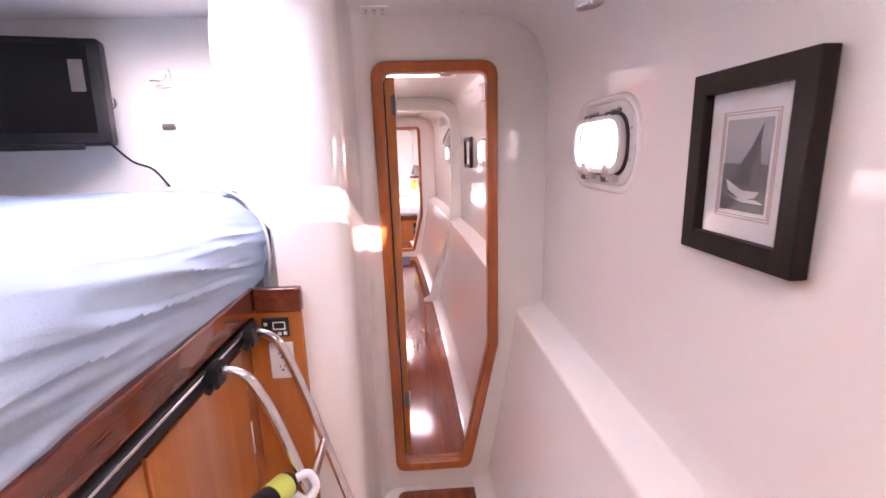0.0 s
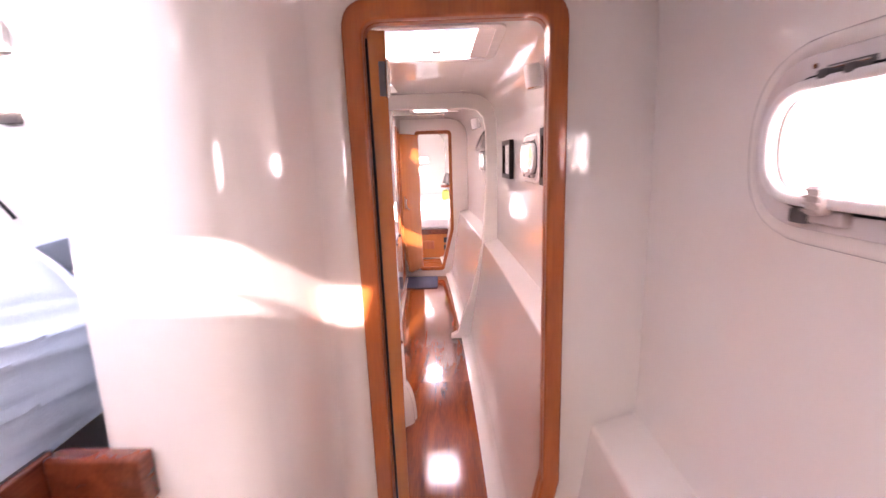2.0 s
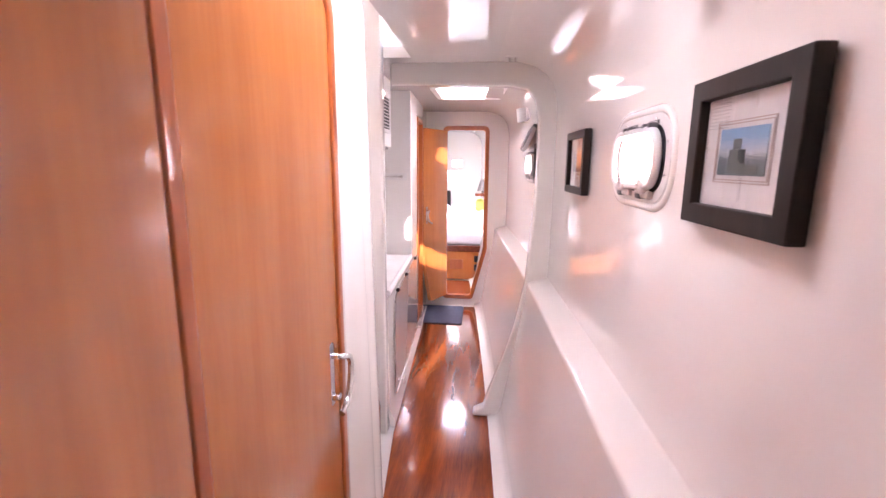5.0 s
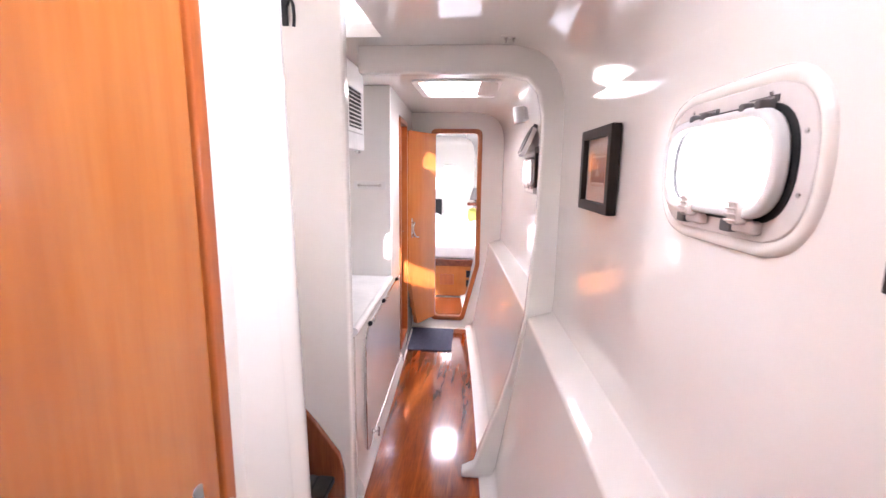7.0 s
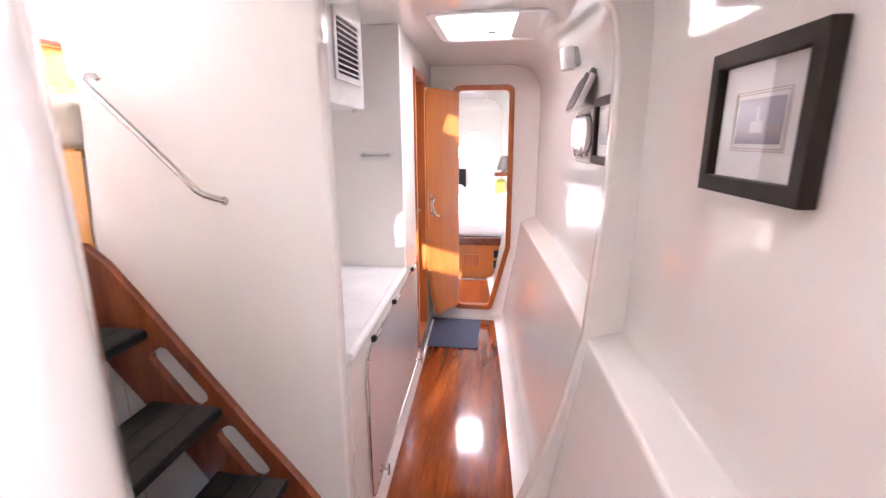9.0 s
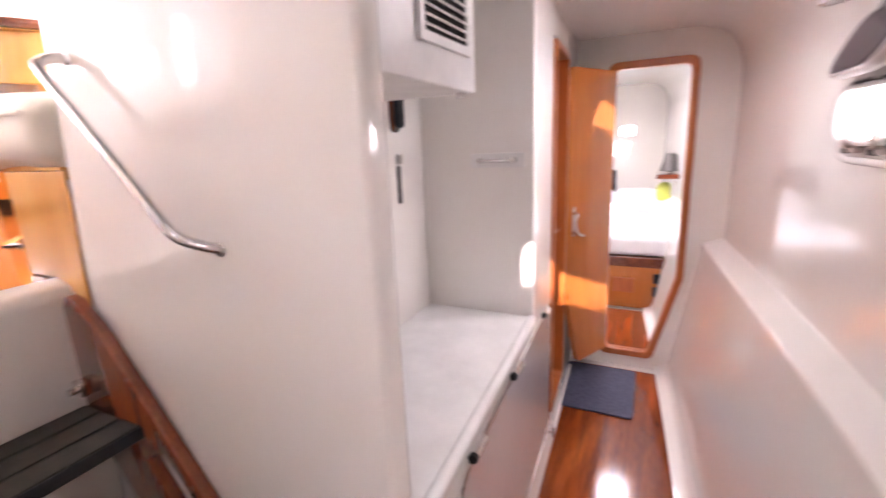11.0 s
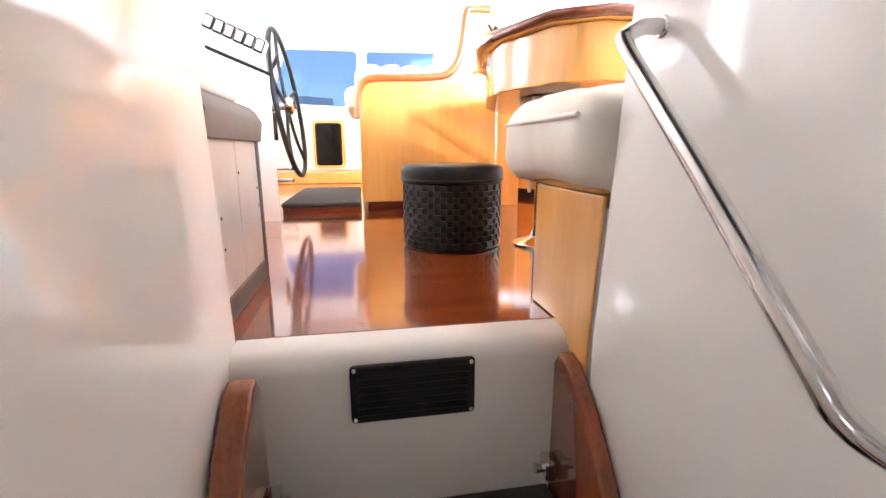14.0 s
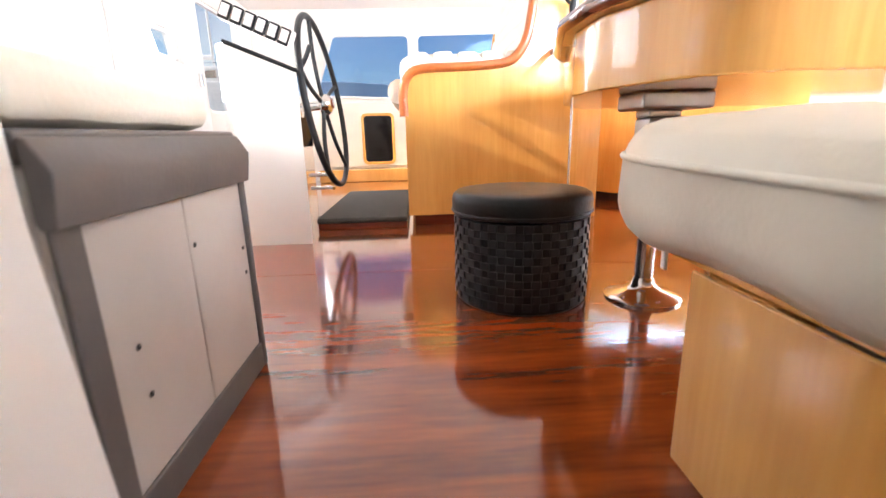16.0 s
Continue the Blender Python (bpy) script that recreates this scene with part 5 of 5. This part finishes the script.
part("top_trim", plate([(4.5335, 1.462), (4.549, 1.462), (4.555, 1.505), (4.540, 1.530), (4.5335, 1.532)], [], 0.392, "X", -0.808, 0.002), GREYTRIM, bn, "dark grey top edge")
part("side_trim", box(-0.806, -0.79, 4.5325, 4.543, SOLE_SALOON, 1.48, 0.004), GREYTRIM, bn)
part("end_trim", box(-0.447, -0.4165, 4.5382, 4.544, SOLE_SALOON + 0.046, 1.467, 0.002), GREYTRIM, bn)
part("worktop", box(-0.815, -0.416, 3.952, 4.533, 1.511, 1.538, 0.005), GREYTRIM, bn)
for x, z in ((-0.492, 1.33), (-0.497, 1.275), (-0.775, 1.36), (-0.775, 1.32), (-0.63, 1.4)):
    part("screw_hole", moved(lathe([(0.0035, 0), (0.003, 0.001)], (0, 0, 0), 10), Matrix.Translation((x, 4.538, z)) @ Matrix.Rotation(radians(-90), 4, "X")), BLACK, bn)
cu = thing("bench_cushion", "cream vinyl seat cushion on the bench", "cushion")
part("pad", cushion(-0.775, -0.42, 3.955, 4.52, 1.538, 1.602, 0.025, 3, 0.008), CREAM, cu)

# helm console, wheel
hc = thing("helm_console", "white moulded helm console with instruments", "console")
CON = [(-1.71, 4.19), (-1.71, 4.42), (-2.16, 4.30), (-2.75, 4.22), (-2.75, 3.75)]
bm = plate(CON, [], 0.62, "Z", SOLE_SALOON, 0.0)
for v in bm.verts:
    if v.co.z > 1.7:
        v.co.z = 1.84 - (v.co.y - 4.19) * 0.42
part("body", bm, GEL, hc)
part("dash_edge", tube([(-1.708, 4.19, 1.842), (-1.708, 4.42, 1.747), (-2.16, 4.30, 1.797)], 0.007, 8, 1), BLACK, hc, "black dash edge")
ip = part("instrument_pod", moved(box(-0.05, 0.0, -0.12, 0.12, -0.03, 0.03, 0.006), Matrix.Translation((-1.72, 4.30, 1.895)) @ Matrix.Rotation(radians(-24), 4, "X")), GEL, hc)
for k in range(6):
    m4 = Matrix.Translation((-1.72, 4.30, 1.895)) @ Matrix.Rotation(radians(-24), 4, "X") @ Matrix.Translation((0.002, -0.1 + 0.04 * k, 0))
    g = part("instrument", moved(box(-0.004, 0.008, -0.018, 0.018, -0.027, 0.027, 0.004), m4), BLACK, ip)
    part("dial", moved(box(0.008, 0.0095, -0.013, 0.013, -0.018, 0.02), m4), PORT, g)
sg = Matrix.Translation((-1.93, 4.363, 1.55)) @ Matrix.Rotation(radians(165), 4, "Z")
part("switch_board", moved(box(-0.08, 0.08, -0.006, 0.002, -0.06, 0.07, 0.004), sg), SMOKE, hc, "dark instrument board")
for k in range(4):
    part("gauge", moved(lathe([(0.022, 0), (0.022, 0.006), (0.018, 0.008)], (0, 0, 0), 20), Matrix.Translation((-1.86 - 0.07 * k, 4.386 - 0.0187 * k, 1.62)) @ Matrix.Rotation(radians(-90), 4, "X")), CHROME, hc)
part("throttle", tube([(-1.95, 4.36, 1.76), (-1.95, 4.40, 1.82), (-1.96, 4.42, 1.87)], 0.009, 8, 3), BLACK, hc)
for z in (1.28, 1.345):
    part("pedal", tube([(-2.35, 4.28, z), (-2.35, 4.37, z), (-2.32, 4.40, z)], 0.009, 8, 3), CHROME, hc, "small chrome foot lever")
whl = thing("steering_wheel", "large black-rimmed steering wheel with five chrome spokes", "steering wheel", (-2.155, 4.425, 1.665))
whl.rotation_euler = (radians(7), 0, radians(-1))
part("rim", tube([(0.35 * math.cos(a), 0, 0.35 * math.sin(a)) for a in [2 * math.pi * k / 48 for k in range(48)]], 0.0125, 12, 1, closed=True), BLACK, whl)
hub = part("hub", moved(lathe([(0.045, -0.02), (0.045, 0.01), (0.03, 0.025), (0.012, 0.03)], (0, 0, 0), 24), Matrix.Rotation(radians(-90), 4, "X")), CHROME, whl)
part("cap", moved(lathe([(0.022, 0.028), (0.02, 0.036)], (0, 0, 0), 20), Matrix.Rotation(radians(-90), 4, "X")), DARK_WOOD, hub, "wooden hub cap")
for k in range(5):
    a = radians(90 + 72 * k)
    part("spoke", tube([(0.04 * math.cos(a), -0.01, 0.04 * math.sin(a)), (0.2 * math.cos(a), -0.012, 0.2 * math.sin(a)), (0.345 * math.cos(a), 0, 0.345 * math.sin(a))], 0.009, 10, 3), BLACK, whl)
part("shaft", tube([(0, -0.15, 0), (0, -0.01, 0)], 0.02, 12, 1), CHROME, whl)

sp = thing("helm_step", "low black rubber-topped step at the helm", "step")
part("base", box(-2.9, -1.95, 4.39, 4.765, SOLE_SALOON, SOLE_SALOON + 0.028, 0.004), DARK_WOOD, sp)
part("mat", box(-2.91, -1.94, 4.385, 4.768, SOLE_SALOON + 0.028, SOLE_SALOON + 0.05, 0.008), TREAD, sp)

# helm seat
hs = thing("helm_bench", "honey maple helm seat with cream quilted cushions", "helm seat")
SIDE = [(4.775, SOLE_SALOON + 0.045), (5.50, SOLE_SALOON + 0.045), (5.50, 2.10), (5.30, 2.10), (5.285, 2.0), (5.262, 1.885), (5.225, 1.82), (5.17, 1.79), (4.87, 1.775), (4.80, 1.755), (4.775, 1.70)]
for x in (-1.98, -2.95):
    part("side_panel", plate(SIDE, [], -0.03, "X", x, 0.002), BIRCH, hs)
part("kick", box(-2.96, -2.0, 4.80, 5.49, SOLE_SALOON, SOLE_SALOON + 0.044, 0.003), DARK_WOOD, hs, "dark kick board")
part("front", box(-2.95, -2.01, 4.785, 4.81, SOLE_SALOON + 0.045, 1.70, 0.003), BIRCH, hs)
part("back", box(-2.95, -2.01, 5.46, 5.49, SOLE_SALOON + 0.045, 2.09, 0.003), BIRCH, hs)
TRIM = [(-1.985, 4.772, 1.60), (-1.985, 4.772, 1.70), (-1.985, 4.795, 1.757), (-1.985, 4.85, 1.782), (-1.985, 5.0, 1.787), (-1.985, 5.17, 1.797), (-1.985, 5.23, 1.825), (-1.985, 5.27, 1.885), (-1.985, 5.29, 1.98), (-1.985, 5.305, 2.09), (-1.985, 5.33, 2.108), (-1.985, 5.42, 2.11)]
part("edge_trim", tube(TRIM, 0.019, 10, 3), FRAME_WOOD, hs, "darker rounded cherry edge trim")
part("seat_cushion", cushion(-2.93, -2.02, 4.76, 5.34, 1.73, 1.845, 0.045, 8, 0.02), CREAM, hs)
for k in range(5):
    part("seat_roll", cushion(-2.93, -2.02, 4.79 + 0.1 * k, 4.885 + 0.1 * k, 1.80, 1.86, 0.028, 8 + k, 0.0, 8), CREAM, hs)
for k in range(6):
    part("back_roll", moved(cushion(-2.93, -2.02, -0.045, 0.045, -0.045, 0.045, 0.04, 20 + k, 0.0, 8), Matrix.Translation((0, 5.29 + 0.014 * k, 1.88 + 0.062 * k))), CREAM, hs)
part("front_roll", tube([(-2.93, 4.755, 1.70), (-2.45, 4.75, 1.70), (-2.02, 4.755, 1.70)], 0.05, 12, 3), CREAM, hs)
cs = thing("cabinet", "honey maple cabinet beside the helm seat", "cabinet")
part("body", box(-2.9, -2.05, 5.505, 5.62, SOLE_SALOON, 1.80, 0.004), BIRCH, cs)
part("worktop", box(-2.92, -2.04, 5.503, 5.63, 1.80, 1.83, 0.004), PLASTIC, cs)
po = thing("steel_post", "thin polished steel post beside the helm seat", "post")
part("post", tube([(-1.95, 5.455, SOLE_SALOON), (-1.95, 5.455, 2.56)], 0.006, 10, 1), CHROME, po)
ln = thing("lanyard", "dark braided cord hanging from the rail", "cord")
part("cord", tube([(-1.93, 5.44, 2.02), (-1.925, 5.43, 1.97), (-1.93, 5.445, 1.9), (-1.925, 5.435, 1.83), (-1.93, 5.44, 1.76), (-1.93, 5.437, 1.66)], [0.012, 0.009, 0.011, 0.008, 0.006, 0.004], 8, 4), BLACK, ln)
part("tassel", tube([(-1.93, 5.40, 2.03), (-1.925, 5.42, 2.0), (-1.93, 5.44, 2.02)], 0.007, 8, 3), BLACK, ln)
hr = thing("seat_grab_rail", "slim cherry grab rail running from the seat to the table", "handrail")
part("rail", tube([(-1.96, 5.37, 1.835), (-1.68, 5.35, 1.80), (-1.42, 5.31, 1.765)], 0.012, 10, 3), FRAME_WOOD, hr)

# side wall lockers
lw = thing("wall_locker", "cream wall panel with a smoked acrylic door", "locker", (-4.22, 4.48, 1.5))
part("panel", box(0.0, 0.02, -0.5, 0.5, -0.24, 0.31, 0.006), CREAM, lw)
part("door_frame", ring(oval(0.0, 0.0, 0.29, 0.44, 0.05), oval(0.0, 0.0, 0.245, 0.395, 0.035), 0.014, "X", 0.02, 0.003), BIRCH, lw)
part("smoked_door", plate(oval(0.0, 0.0, 0.245, 0.395, 0.035), [], 0.008, "X", 0.02), SMOKE, lw, "dark smoked acrylic door")
part("base_board", box(0.0, 0.25, -0.5, 0.5, -0.355, -0.25, 0.006), BIRCH, lw)

# sofa
sf = thing("sofa", "curved cream settee on a honey maple base", "sofa")
BASE = [(-0.405, 5.113), (-0.48, 5.113), (-0.52, 5.125), (-0.54, 5.16), (-0.545, 5.5), (-0.56, 7.2), (-0.405, 7.2)]
part("base", plate(BASE, [], 0.235, "Z", SOLE_SALOON, 0.0), BIRCH, sf)
part("seat_board", plate([(-0.29, 5.113), (-0.60, 5.12), (-0.68, 5.18), (-0.72, 5.5), (-0.72, 7.2), (-0.29, 7.2)], [], 0.018, "Z", 1.379, 0.003), BIRCH, sf)
part("end_panel", plate([(-0.2855, 1.085), (-0.2855, 1.16), (-0.2675, 1.379), (-0.515, 1.379), (-0.515, 1.146), (-0.406, 1.146)], [], 0.006, "Y", 5.107, 0.002), BIRCH, sf)
sc = thing("sofa_cushion", "plump cream vinyl settee cushion with piping", "cushion")
bm = cushion(-0.80, -0.25, 5.07, 5.9, 1.385, 1.536, 0.055, 6, 0.010, 22, 0.007)
for v in bm.verts:
    k = max(0.0, (-0.55 - v.co.x) / 0.25)
    v.co.y += 0.10 * k * k * max(0.0, 1 - (v.co.y - 5.07) / 0.5)
part("pad", bm, CREAM, sc)
pip = [(-0.28, 5.066, 1.490), (-0.45, 5.066, 1.491), (-0.56, 5.069, 1.492), (-0.64, 5.083, 1.493), (-0.70, 5.110, 1.494), (-0.755, 5.155, 1.495), (-0.785, 5.215, 1.496), (-0.797, 5.4, 1.496)]
part("piping", tube(pip, 0.004, 8, 4), CREAM, sc)
part("strap", box(-0.60, -0.59, 5.12, 5.125, 1.355, 1.39, 0.002), PLASTIC, sc, "small white tie strap")
sb = thing("sofa_back_cushion", "cream vinyl back cushion leaning on the white wall", "cushion")
part("pad", cushion(-0.45, -0.30, 5.252, 5.75, 1.57, 1.98, 0.05, 9, 0.0), CREAM, sb)

# table
tb = thing("dining_table", "honey maple saloon table with a dark edge on a steel pedestal", "table")
TAB = [(-0.76, 5.24), (-0.70, 5.33), (-0.70, 6.5), (-1.7, 6.5), (-1.7, 5.40), (-1.45, 5.26), (-1.10, 5.165), (-0.95, 5.165)]
part("apron", plate(TAB, [], 0.13, "Z", 1.60, 0.004), BIRCH, tb)
RIM = shrink(TAB, -0.022)
part("tabletop", plate(RIM, [], 0.028, "Z", 1.7305, 0.008), BIRCH, tb)
part("edge_band", tube([(x, y, 1.745) for x, y in shrink(TAB, -0.022)], 0.014, 8, 1, closed=True), DARK_WOOD, tb, "dark cherry rim")
pd = part("pedestal", tube([(-1.04, 5.335, SOLE_SALOON + 0.01), (-1.04, 5.335, 1.54)], 0.021, 20, 1), CHROME, tb, "polished steel pedestal")
part("foot", lathe([(0.085, 0.0), (0.085, 0.005), (0.075, 0.012), (0.04, 0.022), (0.028, 0.035), (0.023, 0.05)], (-1.04, 5.335, SOLE_SALOON), 32), CHROME, pd, "round steel floor flange")
for k in range(6):
    a = k * math.pi / 3
    part("bolt", lathe([(0.006, 0.006), (0.006, 0.012), (0.004, 0.014)], (-1.04 + 0.07 * math.cos(a), 5.335 + 0.07 * math.sin(a), SOLE_SALOON), 10), CHROME, pd)
ZINC = material("cast_grey_metal", (0.45, 0.45, 0.46), 0.35, 1.0, scale=30)
part("clamp", box(-1.075, -1.005, 5.30, 5.37, 1.50, 1.55, 0.008), ZINC, pd, "cast grey clamp")
part("collar", lathe([(0.028, 0), (0.03, 0.01), (0.03, 0.04), (0.026, 0.05)], (-1.04, 5.335, 1.455), 20), ZINC, pd)
part("head_plate", box(-1.10, -0.98, 5.27, 5.42, 1.565, 1.5995, 0.006), ZINC, pd)
part("neck", box(-1.07, -1.01, 5.30, 5.37, 1.55, 1.566, 0.004), ZINC, pd)
ty = thing("serving_tray", "black box standing on the table", "box", (-1.15, 5.5, 1.7595))
part("body", box(-0.16, 0.14, -0.12, 0.12, 0.0, 0.05, 0.012), BLACK, ty)
part("lid", box(-0.15, 0.13, -0.11, 0.11, 0.05, 0.062, 0.006), LEATHER, ty)
gg = thing("rolled_towel", "rolled green towel lying on the far seat", "towel", (-3.6, 7.4, 1.6))
part("roll", moved(lathe([(0.02, -0.18), (0.075, -0.175), (0.08, 0.0), (0.075, 0.175), (0.02, 0.18)], (0, 0, 0), 20), Matrix.Rotation(radians(90), 4, "Y")), material("green_towel", (0.2, 0.42, 0.1), 0.9, scale=30, bump=0.8), gg)
fs = thing("far_settee", "long settee with dark base at the far saloon wall", "sofa")
part("base", box(-4.2, -3.3, 6.9, 8.2, SOLE_SALOON, 1.45, 0.01), BIRCH, fs)
part("kick", box(-3.3, -3.28, 6.9, 8.2, SOLE_SALOON, SOLE_SALOON + 0.05, 0.003), BLACK, fs)
part("pad", cushion(-4.18, -3.28, 6.9, 8.18, 1.451, 1.53, 0.03, 11), CREAM, fs)
cg = thing("curved_galley_cabinet", "curved honey maple cabinet with a dark toe kick", "cabinet")
arc = [(-3.0 + 0.9 * math.cos(a), 6.6 - 0.9 * math.sin(a)) for a in [math.pi * 0.5 * k / 10 for k in range(11)]]
part("body", plate(arc + [(-3.0, 6.6)], [], 0.62, "Z", SOLE_SALOON + 0.05, 0.0), BIRCH, cg)
part("toe_kick", plate([(x * 0.99 - 0.03, y + 0.02) for x, y in arc] + [(-3.0, 6.6)], [], 0.05, "Z", SOLE_SALOON, 0.0), BLACK, cg)

# saloon end door beside the helm
ed = thing("saloon_door", "white saloon door with a small window", "door")
part("leaf", ring([(-3.2, SOLE_SALOON + 0.02), (-2.32, SOLE_SALOON + 0.02), (-2.32, 2.42), (-3.2, 2.42)], [(-2.97, 1.955), (-2.40, 1.955), (-2.40, 2.145), (-2.92, 2.145)], 0.02, "Y", 3.462, 0.003), PLASTIC, ed)
part("lock", box(-3.13, -3.10, 3.482, 3.5, 1.85, 1.93, 0.005), CHROME, ed)
